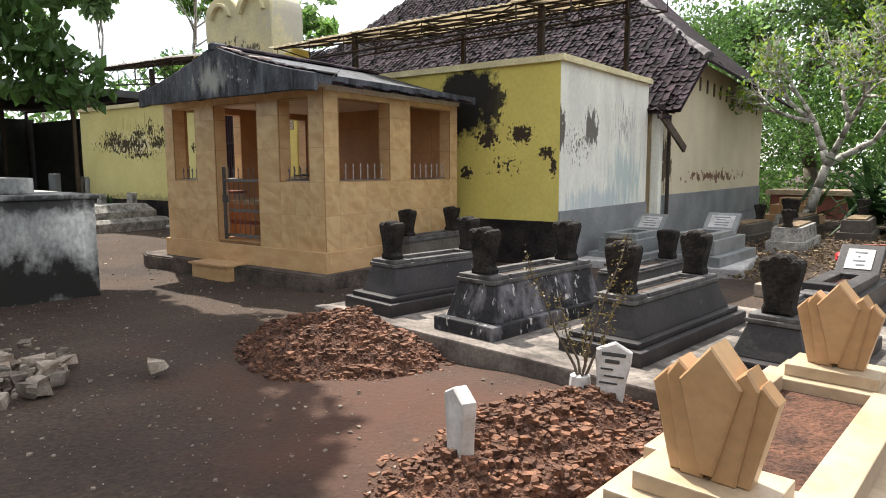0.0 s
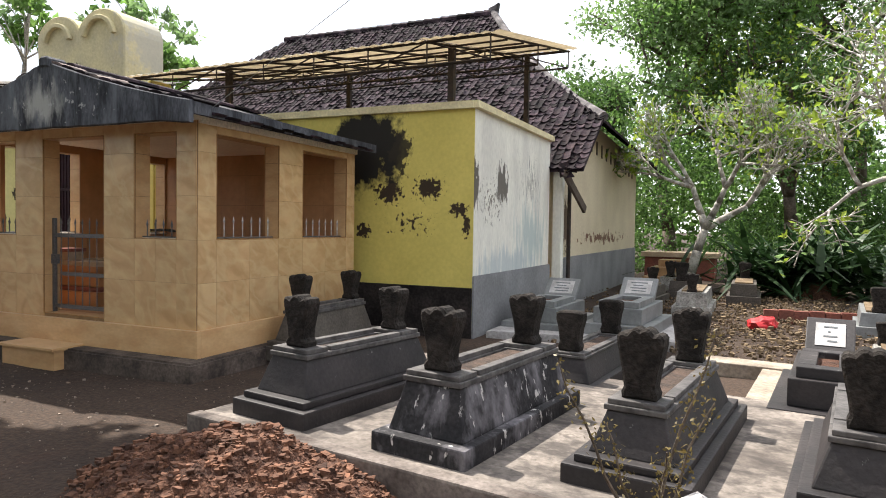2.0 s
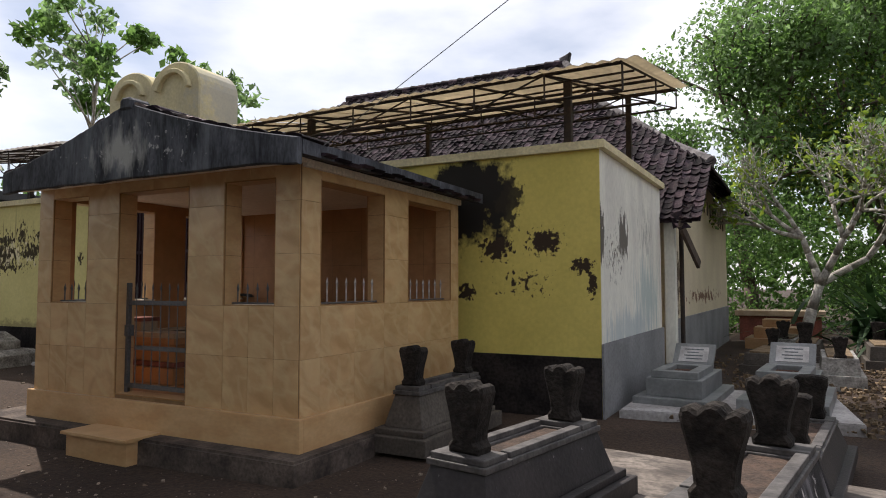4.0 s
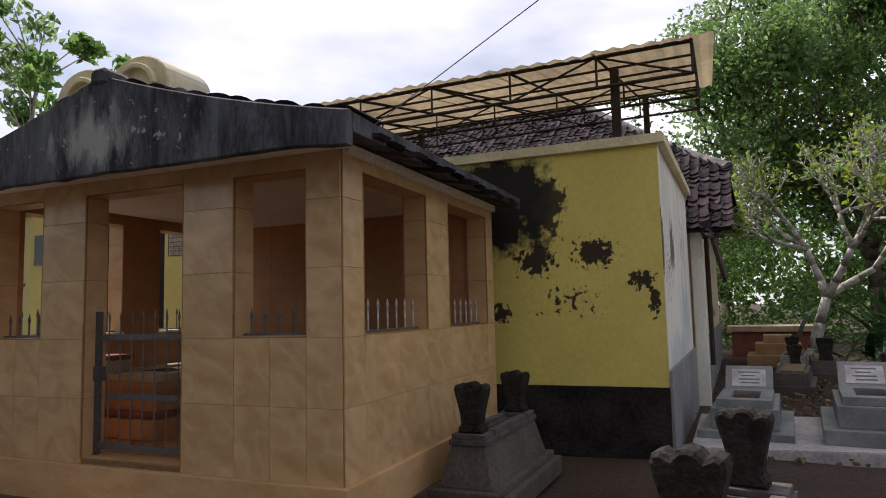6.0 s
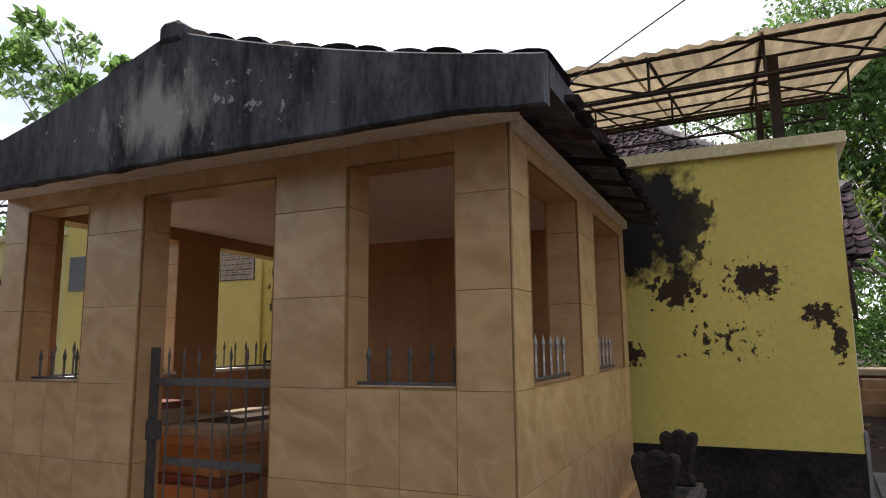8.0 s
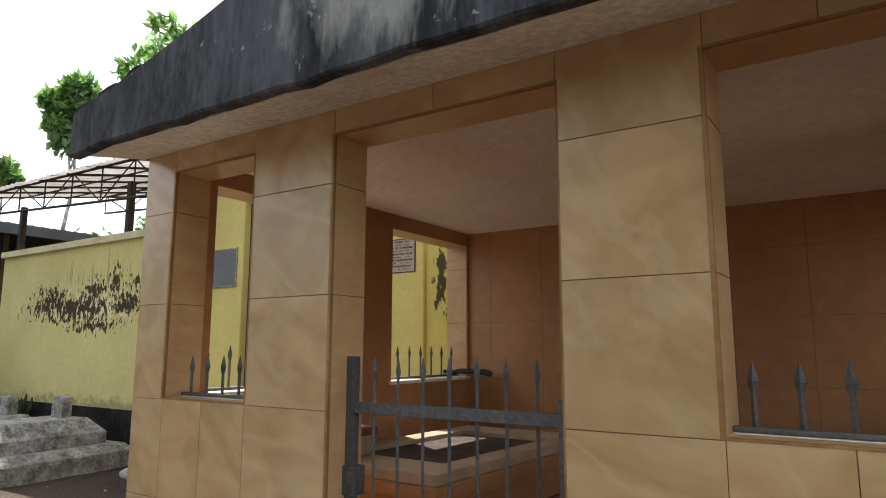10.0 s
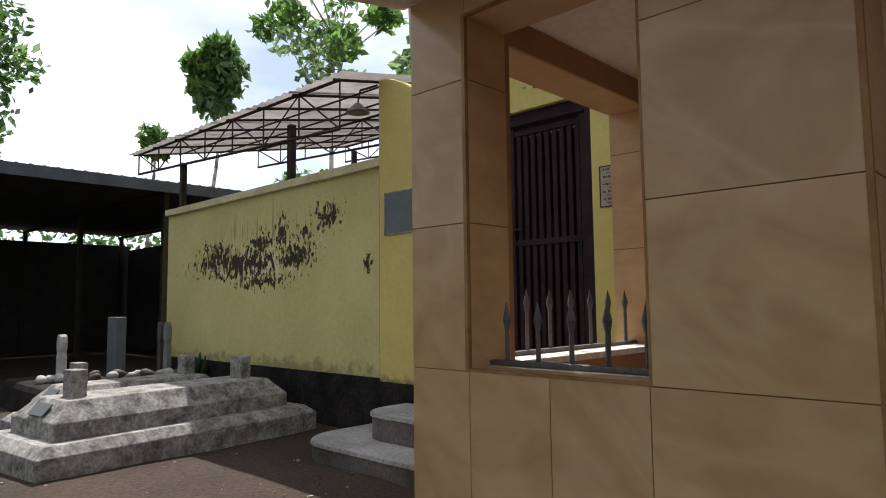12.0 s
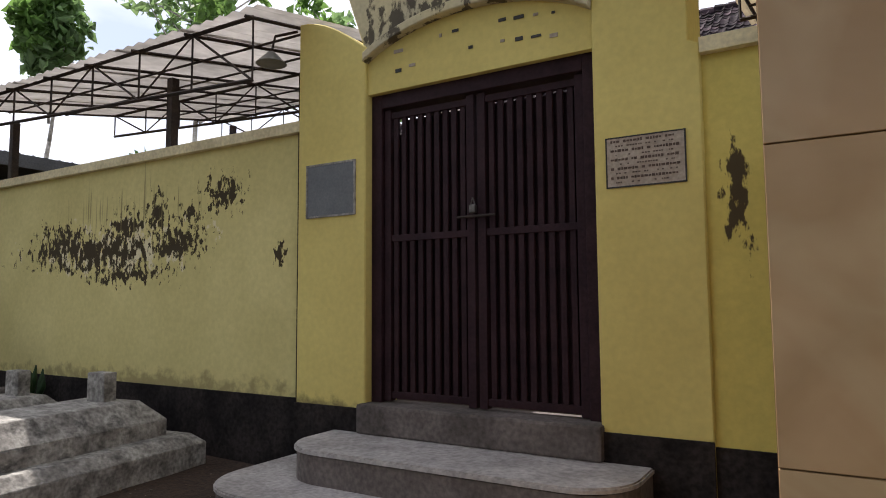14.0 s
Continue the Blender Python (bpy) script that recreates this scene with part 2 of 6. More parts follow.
for cx, cz, rx, rz, sc, cut in ((-15.7, 1.98, 1.65, 0.26, 13, 0.60), (-16.4, 2.12, 0.60, 0.26, 14, 0.60), (-15.2, 2.22, 0.50, 0.30, 15, 0.62), (-14.7, 2.3, 0.24, 0.34, 15, 0.62), (-14.4, 2.02, 0.55, 0.24, 15, 0.60), (-13.75, 2.45, 0.34, 0.22, 16, 0.60), (-14.2, 2.28, 0.40, 0.16, 16, 0.64), (-15.2, 1.74, 1.1, 0.16, 15, 0.63), (-13.06, 1.86, 0.10, 0.14, 18, 0.60)):
    stain(M_YELLOW_L, OLIVE, (cx, 8.60, cz), (rx, 0.6, rz), sc, cut, 0.035, 1.0, (1.15, 1, 0.7), 0.24)
stain(M_YELLOW_L, (0.24, 0.20, 0.085), (-15.3, 8.60, 2.42), (1.9, 0.6, 0.45), 9, 0.66, 0.10, 0.8, (3.8, 1, 0.10), 0.16)
stain(M_YELLOW_L, (0.20, 0.15, 0.07), (-15.0, 8.60, 0.70), (4, 0.6, 0.14), 8, 0.55, 0.2, 0.6, (1, 1, 1), 0.3)
M_GATEWALL = material("yellow_gate_paint", (0.68, 0.575, 0.19), (0.61, 0.505, 0.16), 1.3, 0.85, 24, 0.05, 0.2, 0.003)
stain(M_GATEWALL, (0.08, 0.06, 0.035), (-12.6, 8.7, 0.62), (0.7, 0.5, 0.12), 8, 0.5, 0.25, 0.7, (1, 1, 1), 0.4)
M_CROWN = material("weathered_cream_plaster", (0.62, 0.55, 0.33), (0.50, 0.45, 0.30), 2.2, 0.9, 26, 0.10, 0.3, 0.004)
stain(M_CROWN, (0.05, 0.04, 0.03), (-11.5, 8.7, 3.55), (1.4, 0.6, 0.55), 9, 0.63, 0.06, 0.9, (1, 1, 0.55), 0.26)
stain(M_CROWN, (0.40, 0.40, 0.40), (-10.35, 9.2, 4.3), (0.4, 0.8, 0.8), 5, 0.5, 0.2, 0.6, (1, 1, 1), 0.4)
M_WHITEWALL = material("peeling_whitewash", (0.82, 0.80, 0.71), (0.69, 0.67, 0.60), 2.0, 0.9, 26, 0.08, 0.3, 0.005, stretch=(1, 1.6, 0.5))
stain(M_WHITEWALL, (0.40, 0.49, 0.48), (-4.33, 11.0, 1.25), (0.5, 1.1, 0.75), 4, 0.56, 0.2, 0.75, (1, 2.4, 0.35), 0.35)
stain(M_WHITEWALL, (0.42, 0.48, 0.50), (-4.33, 9.9, 0.85), (0.5, 1.6, 0.32), 5, 0.56, 0.15, 0.7, (1, 2.4, 0.4), 0.35)
stain(M_WHITEWALL, (0.15, 0.135, 0.115), (-4.33, 9.62, 2.00), (0.4, 0.26, 0.36), 6, 0.60, 0.03, 1.0, (1, 1.4, 0.6), 0.42)
stain(M_WHITEWALL, (0.13, 0.115, 0.095), (-4.33, 8.62, 1.92), (0.4, 0.14, 0.42), 8, 0.60, 0.03, 1.0, (1, 1.4, 0.6), 0.4)
stain(M_WHITEWALL, (0.20, 0.18, 0.15), (-4.33, 9.2, 1.75), (0.4, 0.9, 0.5), 22, 0.70, 0.04, 0.95, (1, 1.2, 0.6), 0.24)
stain(M_WHITEWALL, (0.22, 0.21, 0.19), (-4.33, 10.9, 2.1), (0.4, 0.9, 0.6), 14, 0.66, 0.05, 0.8, (1, 3.0, 0.25), 0.22)
M_CREAM = material("cream_wall_paint", (0.68, 0.59, 0.42), (0.61, 0.52, 0.37), 1.3, 0.9, 22, 0.07, 0.25, 0.004)
stain(M_CREAM, (0.16, 0.075, 0.045), (-0.0, 3.4, 1.20), (0.5, 4.2, 0.20), 6, 0.66, 0.04, 0.95, (1, 0.7, 1), 0.28)
stain(M_CREAM, (0.10, 0.065, 0.04), (-0.0, -0.05, 1.5), (0.5, 0.42, 0.7), 6, 0.60, 0.05, 0.95, (1, 1.2, 0.6), 0.3)
M_SKIRT_D = material("black_mouldy_skirting", (0.014, 0.012, 0.012), (0.036, 0.030, 0.028), 3, 0.95, 30, 0.4, 0.5, 0.006, spec=0.12)
M_SKIRT_G = material("grey_cement_skirting", (0.26, 0.26, 0.265), (0.19, 0.19, 0.195), 1.5, 0.9, 30, 0.15, 0.4, 0.005)
M_CAP = material("cream_wall_cap", (0.76, 0.68, 0.43), (0.60, 0.52, 0.32), 3, 0.85, 30, 0.15, 0.3, 0.004)
M_IRON = material("grey_painted_iron", (0.095, 0.098, 0.108), (0.13, 0.115, 0.108), 10, 0.55, 60, 0.3, 0.2, 0.002, metal=0.3)
M_IRON_W = material("worn_white_iron", (0.50, 0.47, 0.44), (0.20, 0.17, 0.15), 14, 0.6, 60, 0.3, 0.2, 0.002, metal=0.2)
M_MAROON = material("dark_maroon_gate_paint", (0.022, 0.010, 0.014), (0.036, 0.017, 0.021), 5, 0.6, 40, 0.2, 0.15, 0.003, spec=0.15)
M_STEEL = material("rusty_black_steel", (0.03, 0.026, 0.024), (0.06, 0.04, 0.03), 8, 0.7, 60, 0.3, 0.2, 0.002, metal=0.3)
M_BRASS = material("dull_steel_lock", (0.16, 0.15, 0.14), (0.10, 0.09, 0.085), 20, 0.4, 60, 0.2, 0.1, 0.001, metal=0.8)
M_SLATE = material("grey_slate_plaque", (0.115, 0.125, 0.13), (0.145, 0.155, 0.16), 4, 0.6, 60, 0.12, 0.2, 0.002)
M_PLAQUE = material("grey_tan_stone_plaque", (0.44, 0.38, 0.31), (0.34, 0.28, 0.22), 6, 0.7, 50, 0.2, 0.3, 0.002)
M_LETTER = material("dark_brown_lettering", (0.075, 0.05, 0.04), (0.13, 0.09, 0.07), 20, 0.7, 60, 0.1, 0.1, 0.001)
M_INK = material("black_lettering", (0.03, 0.03, 0.03), (0.05, 0.05, 0.05), 20, 0.7, 60, 0.1, 0.1, 0.001)
M_TOMB = material("black_painted_tomb", (0.018, 0.016, 0.017), (0.042, 0.035, 0.035), 3, 0.58, 40, 0.2, 0.45, 0.006, spec=0.35)
# Pale flecks paint both wear and sun glints on the tomb.
stain(M_TOMB, (0.15, 0.14, 0.135), (0, 1.0, 0.5), (1.2, 2.2, 0.35), 9, 0.70, 0.12, 0.8, (1, 1, 0.6), 0.16)
stain(M_TOMB, (0.26, 0.25, 0.24), (0, 1.0, 0.3), (2, 3, 0.8), 26, 0.76, 0.05, 0.8, (1, 1, 0.6), 0.10)
# Paler than the tomb for dust and for painted sun on the tops.
M_RIM = material("dusty_sunlit_black_rim", (0.115, 0.106, 0.102), (0.040, 0.036, 0.036), 9, 0.6, 40, 0.25, 0.5, 0.006, low=0.34, high=0.68, spec=0.35)
M_BED = material("dark_grave_soil", (0.085, 0.055, 0.04), (0.04, 0.028, 0.022), 8, 0.95, 50, 0.4, 0.8, 0.015)
M_TOMB_W = material("chipped_black_tomb", (0.02, 0.019, 0.021), (0.055, 0.05, 0.052), 3, 0.75, 40, 0.4, 0.5, 0.005, low=0.42, high=0.75, spec=0.25)
stain(M_TOMB_W, (0.30, 0.28, 0.30), (0, 1.0, 0.35), (3, 3, 1.2), 5, 0.60, 0.18, 0.6, (1, 1, 0.5), 0.16)
stain(M_TOMB_W, (0.55, 0.52, 0.50), (0, 1.0, 0.3), (3, 3, 1.2), 17, 0.735, 0.04, 0.95, (1, 1, 0.5), 0.16)
M_TOMB_B = material("brown_black_tomb", (0.055, 0.045, 0.038), (0.10, 0.085, 0.07), 3, 0.75, 40, 0.35, 0.5, 0.005)
M_HEAD = material("dark_carved_headstone", (0.013, 0.011, 0.010), (0.036, 0.030, 0.026), 9, 0.85, 45, 0.4, 1.0, 0.012, spec=0.15)
M_TAN = material("peach_marble", (0.45, 0.275, 0.14), (0.35, 0.19, 0.085), 4, 0.35, 30, 0.10, 0.1, 0.002, spec=0.5)
M_TAN_P = material("pale_peach_marble", (0.47, 0.36, 0.255), (0.36, 0.265, 0.17), 4, 0.4, 30, 0.10, 0.1, 0.002)
M_STRIP = material("pale_cement_strip", (0.38, 0.315, 0.25), (0.22, 0.18, 0.14), 3, 0.9, 30, 0.25, 0.4, 0.006)
M_WHITE = material("white_painted_stone", (0.54, 0.52, 0.51), (0.34, 0.32, 0.31), 6, 0.7, 45, 0.12, 0.2, 0.003)
M_GREYTILE = material("grey_tile_tomb", (0.23, 0.235, 0.235), (0.15, 0.155, 0.155), 4, 0.45, 30, 0.12, 0.1, 0.002)
M_OLDCEM = material("lichen_cement_tomb", (0.40, 0.385, 0.355), (0.13, 0.12, 0.11), 8, 0.9, 34, 0.4, 0.6, 0.006, low=0.30, high=0.72)
stain(M_OLDCEM, (0.045, 0.042, 0.04), (0, 1.2, 0.35), (3, 3, 1), 5, 0.64, 0.15, 0.9, (1, 1, 1.4), 0.14)
M_ROOFTILE = material("dark_clay_tile", (0.012, 0.009, 0.013), (0.050, 0.034, 0.040), 5, 0.85, 30, 0.4, 0.4, 0.004, spec=0.1, vary=0.85, random_by="object")
M_ROOFSTUFF = material("dark_clay_tile_field", (0.012, 0.009, 0.013), (0.050, 0.034, 0.040), 5, 0.85, 30, 0.4, 0.4, 0.004, spec=0.1, vary=0.85, random_by="island")
M_VERGE = material("chipped_pale_clay_tile", (0.24, 0.19, 0.17), (0.07, 0.05, 0.05), 9, 0.92, 30, 0.3, 0.4, 0.004, vary=0.4, random_by="object")
M_RIDGE = material("grey_ridge_mortar", (0.20, 0.18, 0.18), (0.035, 0.03, 0.032), 3, 0.9, 30, 0.3, 0.5, 0.005)
M_WOOD = material("weathered_dark_wood", (0.07, 0.05, 0.04), (0.12, 0.09, 0.07), 5, 0.85, 40, 0.3, 0.4, 0.004, stretch=(1, 0.3, 1))
M_BARK = material("grey_bark", (0.52, 0.49, 0.44), (0.24, 0.22, 0.19), 6, 0.9, 30, 0.25, 0.6, 0.01)
M_BARK_D = material("brown_bark", (0.13, 0.10, 0.075), (0.07, 0.055, 0.04), 6, 0.9, 30, 0.3, 0.6, 0.01)
M_LEAF = leaf_material("green_leaf", (0.12, 0.225, 0.055), (0.165, 0.28, 0.07), 0.64)
M_LEAF_D = leaf_material("dark_leaf", (0.06, 0.125, 0.032), (0.095, 0.175, 0.042), 0.52)
M_FROND = leaf_material("dark_frond", (0.022, 0.055, 0.018), (0.04, 0.085, 0.025), 0.3)
M_LEAF_Y = leaf_material("young_yellow_leaf", (0.20, 0.30, 0.03), (0.28, 0.36, 0.05), 0.45)
M_LEAF_B = leaf_material("pale_blue_green_leaf", (0.16, 0.26, 0.10), (0.21, 0.31, 0.13), 0.66)
M_LEAF_O = leaf_material("olive_brown_leaf", (0.10, 0.075, 0.025), (0.17, 0.13, 0.04), 0.3)
M_DRY = material("dry_litter", (0.19, 0.135, 0.08), (0.10, 0.068, 0.04), 6, 0.95, 30, 0.3, 0.5, 0.01, vary=0.5, random_by="island")
M_RED = material("red_plastic", (0.55, 0.03, 0.035), (0.45, 0.025, 0.03), 6, 0.5, 30, 0.1, 0.2, 0.004)
M_REDBRICK = material("red_brick_kerb", (0.24, 0.08, 0.055), (0.16, 0.06, 0.045), 6, 0.9, 30, 0.25, 0.4, 0.005)
M_NET = material("black_shade_net", (0.026, 0.028, 0.028), (0.042, 0.043, 0.042), 3, 0.9, 80, 0.25, 0.2, 0.002)
M_ZINC = material("dark_zinc_sheet", (0.10, 0.105, 0.115), (0.06, 0.062, 0.07), 2, 0.55, 40, 0.2, 0.2, 0.003, metal=0.4)
M_PALEGREEN = material("pale_green_paint", (0.55, 0.60, 0.42), (0.48, 0.53, 0.37), 2, 0.85, 30, 0.1, 0.2, 0.003)


def sheet_material(name, col, clear):
    m = material(name, col, tuple(c * 0.8 for c in col), 1.5, 0.5, 18, 0.12, 0.1, 0.003, stretch=(1, 0.25, 1))
    nt = m.node_tree
    b = nt.nodes["Principled BSDF"]
    tr, mix = nt.nodes.new("ShaderNodeBsdfTranslucent"), nt.nodes.new("ShaderNodeMixShader")
    mix.inputs[0].default_value = clear
    links(nt, (b.inputs["Base Color"].links[0].from_socket, tr.inputs[0]), (b.outputs[0], mix.inputs[1]), (tr.outputs[0], mix.inputs[2]),
          (mix.outputs[0], nt.nodes["Material Output"].inputs[0]))
    return m


M_SHEET = sheet_material("tan_plastic_sheet", (0.66, 0.595, 0.475), 0.62)
M_SHEET_W = sheet_material("white_plastic_sheet", (0.64, 0.62, 0.60), 0.62)


# ---- mesh helpers ----
def mesh_object(name, bm, mat, parent=None, smooth=False):
    me = bpy.data.meshes.new(name)
    bm.normal_update()
    bm.to_mesh(me)
    bm.free()
    me.materials.append(mat)
    if smooth:
        for p in me.polygons:
            p.use_smooth = True
    ob = new(name, me)
    if parent:
        ob.parent = parent
    return ob


def part(name, bm, mat, parent, label="", smooth=False):
    ob = mesh_object(name, bm, mat, parent, smooth)
    return tagged(ob, label) if label else ob


def structure(name, bm, mat, label="", smooth=False):
    return tagged(mesh_object(name, bm, mat, None, smooth), label, "", "", "structure")


def thing(name, m, label, category, group=""):
    ob = new(name)
    ob.empty_display_size = 0.1
    ob.matrix_basis = m
    return tagged(ob, label, category, group)


def box(bm, x0, x1, y0, y1, z0, z1, bevel=0.0, taper=0.0):
    """A box; taper pulls the top in on all four sides."""
    v = [bm.verts.new(p) for p in ((x0, y0, z0), (x1, y0, z0), (x1, y1, z0), (x0, y1, z0), (x0 + taper, y0 + taper, z1), (x1 - taper, y0 + taper, z1),
                                   (x1 - taper, y1 - taper, z1), (x0 + taper, y1 - taper, z1))]
    fs = [bm.faces.new([v[i] for i in q]) for q in ((3, 2, 1, 0), (4, 5, 6, 7), (0, 1, 5, 4), (1, 2, 6, 5), (2, 3, 7, 6), (3, 0, 4, 7))]
    if bevel:
        es = list({e for f in fs for e in f.edges})
        bmesh.ops.bevel(bm, geom=es, offset=bevel, segments=2, affect="EDGES", profile=0.6)
    return bm


def prism(bm, outline, y0, y1, bevel=0.0):
    """An outline in x and z, given thickness along y."""
    a, b = [bm.verts.new((x, y0, z)) for x, z in outline], [bm.verts.new((x, y1, z)) for x, z in outline]
    n = len(outline)
    fs = [bm.faces.new(a), bm.faces.new(b[::-1])]
    for i in range(n):
        fs.append(bm.faces.new((a[i], b[i], b[(i + 1) % n], a[(i + 1) % n])))
    bmesh.ops.recalc_face_normals(bm, faces=fs)
    if bevel:
        es = [e for e in {e for f in fs[:2] for e in f.edges}]
        bmesh.ops.bevel(bm, geom=es, offset=bevel, segments=1, affect="EDGES")
    return bm


def flat(bm, outline, z0, z1, bevel=0.0):
    """An outline in x and y, given height."""
    a, b = [bm.verts.new((x, y, z0)) for x, y in outline], [bm.verts.new((x, y, z1)) for x, y in outline]
    n = len(outline)
    fs = [bm.faces.new(a), bm.faces.new(b[::-1])]
    for i in range(n):
        fs.append(bm.faces.new((a[i], b[i], b[(i + 1) % n], a[(i + 1) % n])))
    bmesh.ops.recalc_face_normals(bm, faces=fs)
    if bevel:
        bmesh.ops.bevel(bm, geom=list(fs[1].edges), offset=bevel, segments=2, affect="EDGES")
    return bm


def bar(bm, a, b, r, sides=6, r2=None):
    """A round or square bar from a to b."""
    a, b = Vector(a), Vector(b)
    d = (b - a).normalized()
    s = d.orthogonal().normalized()
    t = d.cross(s)
    r2 = r if r2 is None else r2
    ring = [[bm.verts.new(p + (s * math.cos(k) + t * math.sin(k)) * q) for k in (2 * math.pi * (i + 0.5) / sides for i in range(sides))] for p, q in ((a, r), (b, r2))]
    for i in range(sides):
        j = (i + 1) % sides
        bm.faces.new((ring[0][i], ring[0][j], ring[1][j], ring[1][i]))
    bm.faces.new(ring[0][::-1])
    bm.faces.new(ring[1])
    return bm


def B():
    return bmesh.new()


def wall_with_holes(us, zs, holes, thick, place):
    """A wall in u and z with openings through it; place(u, d, z) gives the point d deep into the wall."""
    us = sorted(set(us) | {h[0] for h in holes} | {h[1] for h in holes})
    zs = sorted(set(zs) | {h[2] for h in holes} | {h[3] for h in holes})
    solid = {}
    for i in range(len(us) - 1):
        for j in range(len(zs) - 1):
            u, z = (us[i] + us[i + 1]) / 2, (zs[j] + zs[j + 1]) / 2
            solid[i, j] = not any(h[0] < u < h[1] and h[2] < z < h[3] for h in holes)
    bm, vs = B(), {}

    def v(i, j, d):
        if (i, j, d) not in vs:
            vs[i, j, d] = bm.verts.new(place(us[i], thick * d, zs[j]))
        return vs[i, j, d]

    for (i, j), s in solid.items():
        if not s:
            continue
        bm.faces.new((v(i, j, 0), v(i + 1, j, 0), v(i + 1, j + 1, 0), v(i, j + 1, 0)))
        bm.faces.new((v(i, j, 1), v(i, j + 1, 1), v(i + 1, j + 1, 1), v(i + 1, j, 1)))
        for di, dj, a, b in ((-1, 0, (i, j), (i, j + 1)), (1, 0, (i + 1, j), (i + 1, j + 1)), (0, -1, (i, j), (i + 1, j)), (0, 1, (i, j + 1), (i + 1, j + 1))):
            if not solid.get((i + di, j + dj), False):
                bm.faces.new((v(*a, 0), v(*b, 0), v(*b, 1), v(*a, 1)))
    bmesh.ops.recalc_face_normals(bm, faces=bm.faces)
    return bm


def from_arrays(name, verts, faces, mat, parent=None, smooth=False):
    me = bpy.data.meshes.new(name)
    me.from_pydata(verts, [], faces)
    me.materials.append(mat)
    if smooth:
        me.polygons.foreach_set("use_smooth", [True] * len(me.polygons))
    ob = new(name, me)
    if parent:
        ob.parent = parent
    return ob


def grid_lines(parts):
    out = []
    for a, b, step in parts:
        n = max(1, round((b - a) / step))
        out += [a + (b - a) * i / n for i in range(n)]
    return out + [parts[-1][1]]


def scatter_stones(name, spots, mat, rng, parent=None):
    """Many small angular stones or clods in one mesh: spots of (x, y, z, size)."""
    base = np.array([(-1, -1, -1), (1, -1, -1), (1, 1, -1), (-1, 1, -1), (-1, -1, 1), (1, -1, 1), (1, 1, 1), (-1, 1, 1)], float)
    quads = [(3, 2, 1, 0), (4, 5, 6, 7), (0, 1, 5, 4), (1, 2, 6, 5), (2, 3, 7, 6), (3, 0, 4, 7)]
    verts, faces = [], []
    for x, y, z, s in spots:
        k = len(verts)
        p = base * rng.uniform(0.35, 1.0, (8, 3)) * s * rng.uniform(0.6, 1.3, 3)
        a = rng.uniform(0, 6.28)
        c, d = math.cos(a), math.sin(a)
        for q in p:
            verts.append((x + q[0] * c - q[1] * d, y + q[0] * d + q[1] * c, z + q[2] * 0.7))
        faces += [tuple(k + i for i in q) for q in quads]
    ob = from_arrays(name, verts, faces, mat, parent)
    return ob


# ---- ground ----
def lift(x, y):
    z = 0.05 * noise.noise((x * 0.35, y * 0.35, 0)) + 0.02 * noise.noise((x * 1.6, y * 1.6, 3)) + 0.008 * noise.noise((x * 6, y * 6, 5))
    k = min(1.0, max(0.0, (-10.2 - x) / 1.6)) * min(1.0, max(0.0, (y - 3.5) / 2.0))
    z += 0.09 * math.exp(-((x + 1.9) / 1.9) ** 2 - ((y - 3.25) / 0.8) ** 2)
    return z - 0.03 + 0.15 * k * k * (3 - 2 * k)


gx = grid_lines([(-400, -60, 40), (-60, -20, 4), (-20, -10, 0.5), (-10, 3, 0.10), (3, 10, 0.5), (10, 60, 4), (60, 400, 40)])
gy = grid_lines([(-400, -40, 40), (-40, -4, 3), (-4, 0, 0.5), (0, 6, 0.10), (6, 16, 0.4), (16, 60, 3), (60, 400, 40)])
gv = [(x, y, lift(x, y)) for y in gy for x in gx]
nx = len(gx)
gf = [(j * nx + i, j * nx + i + 1, (j + 1) * nx + i + 1, (j + 1) * nx + i) for j in range(len(gy) - 1) for i in range(nx - 1)]
ground = tagged(from_arrays("ground", gv, gf, M_GROUND, None, True), "packed brown earth of the graveyard with grit", "", "", "structure")

# ---- porch over a grave: walls, openings, tiles ----
PX0, PX1, PY0, PY1, PTOP, SILL, LINT = -9.13, -5.90, 5.53, 8.26, 2.38, 1.24, 2.225
F_HOLES = [(-8.91, -8.39, SILL, LINT), (-7.955, -7.08, 0.44, LINT), (-6.665, -6.14, SILL, LINT)]
S_HOLES = [(5.77, 6.705, SILL, LINT), (7.14, 8.065, SILL, LINT)]
WT = 0.17
L_HOLES = S_HOLES
wall_front = structure("wall_porch_front", wall_with_holes([PX0, PX1], [0.0, PTOP], F_HOLES, WT, lambda u, d, z: (u, PY0 + d, z)), M_REVEAL, "porch front wall clad in tan marbled tiles")
wall_side_r = structure("wall_porch_side_1", wall_with_holes([PY0 + WT, PY1], [0.0, PTOP], S_HOLES, WT, lambda u, d, z: (PX1 - d, u, z)), M_REVEAL, "porch side wall clad in tan tiles")
wall_side_l = structure("wall_porch_side_2", wall_with_holes([PY0 + WT, PY1], [0.0, PTOP], L_HOLES, WT, lambda u, d, z: (PX0 + d, u, z)), M_REVEAL, "porch side wall clad in tan tiles")
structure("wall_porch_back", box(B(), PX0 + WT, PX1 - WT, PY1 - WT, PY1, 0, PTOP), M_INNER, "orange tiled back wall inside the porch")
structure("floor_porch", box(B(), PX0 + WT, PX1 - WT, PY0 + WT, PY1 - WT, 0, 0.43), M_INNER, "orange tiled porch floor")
structure("ceiling_porch", box(B(), PX0 + WT, PX1 - WT, PY0 + WT, PY1 - WT, 2.32, 2.375), M_CEIL, "pale painted porch ceiling")
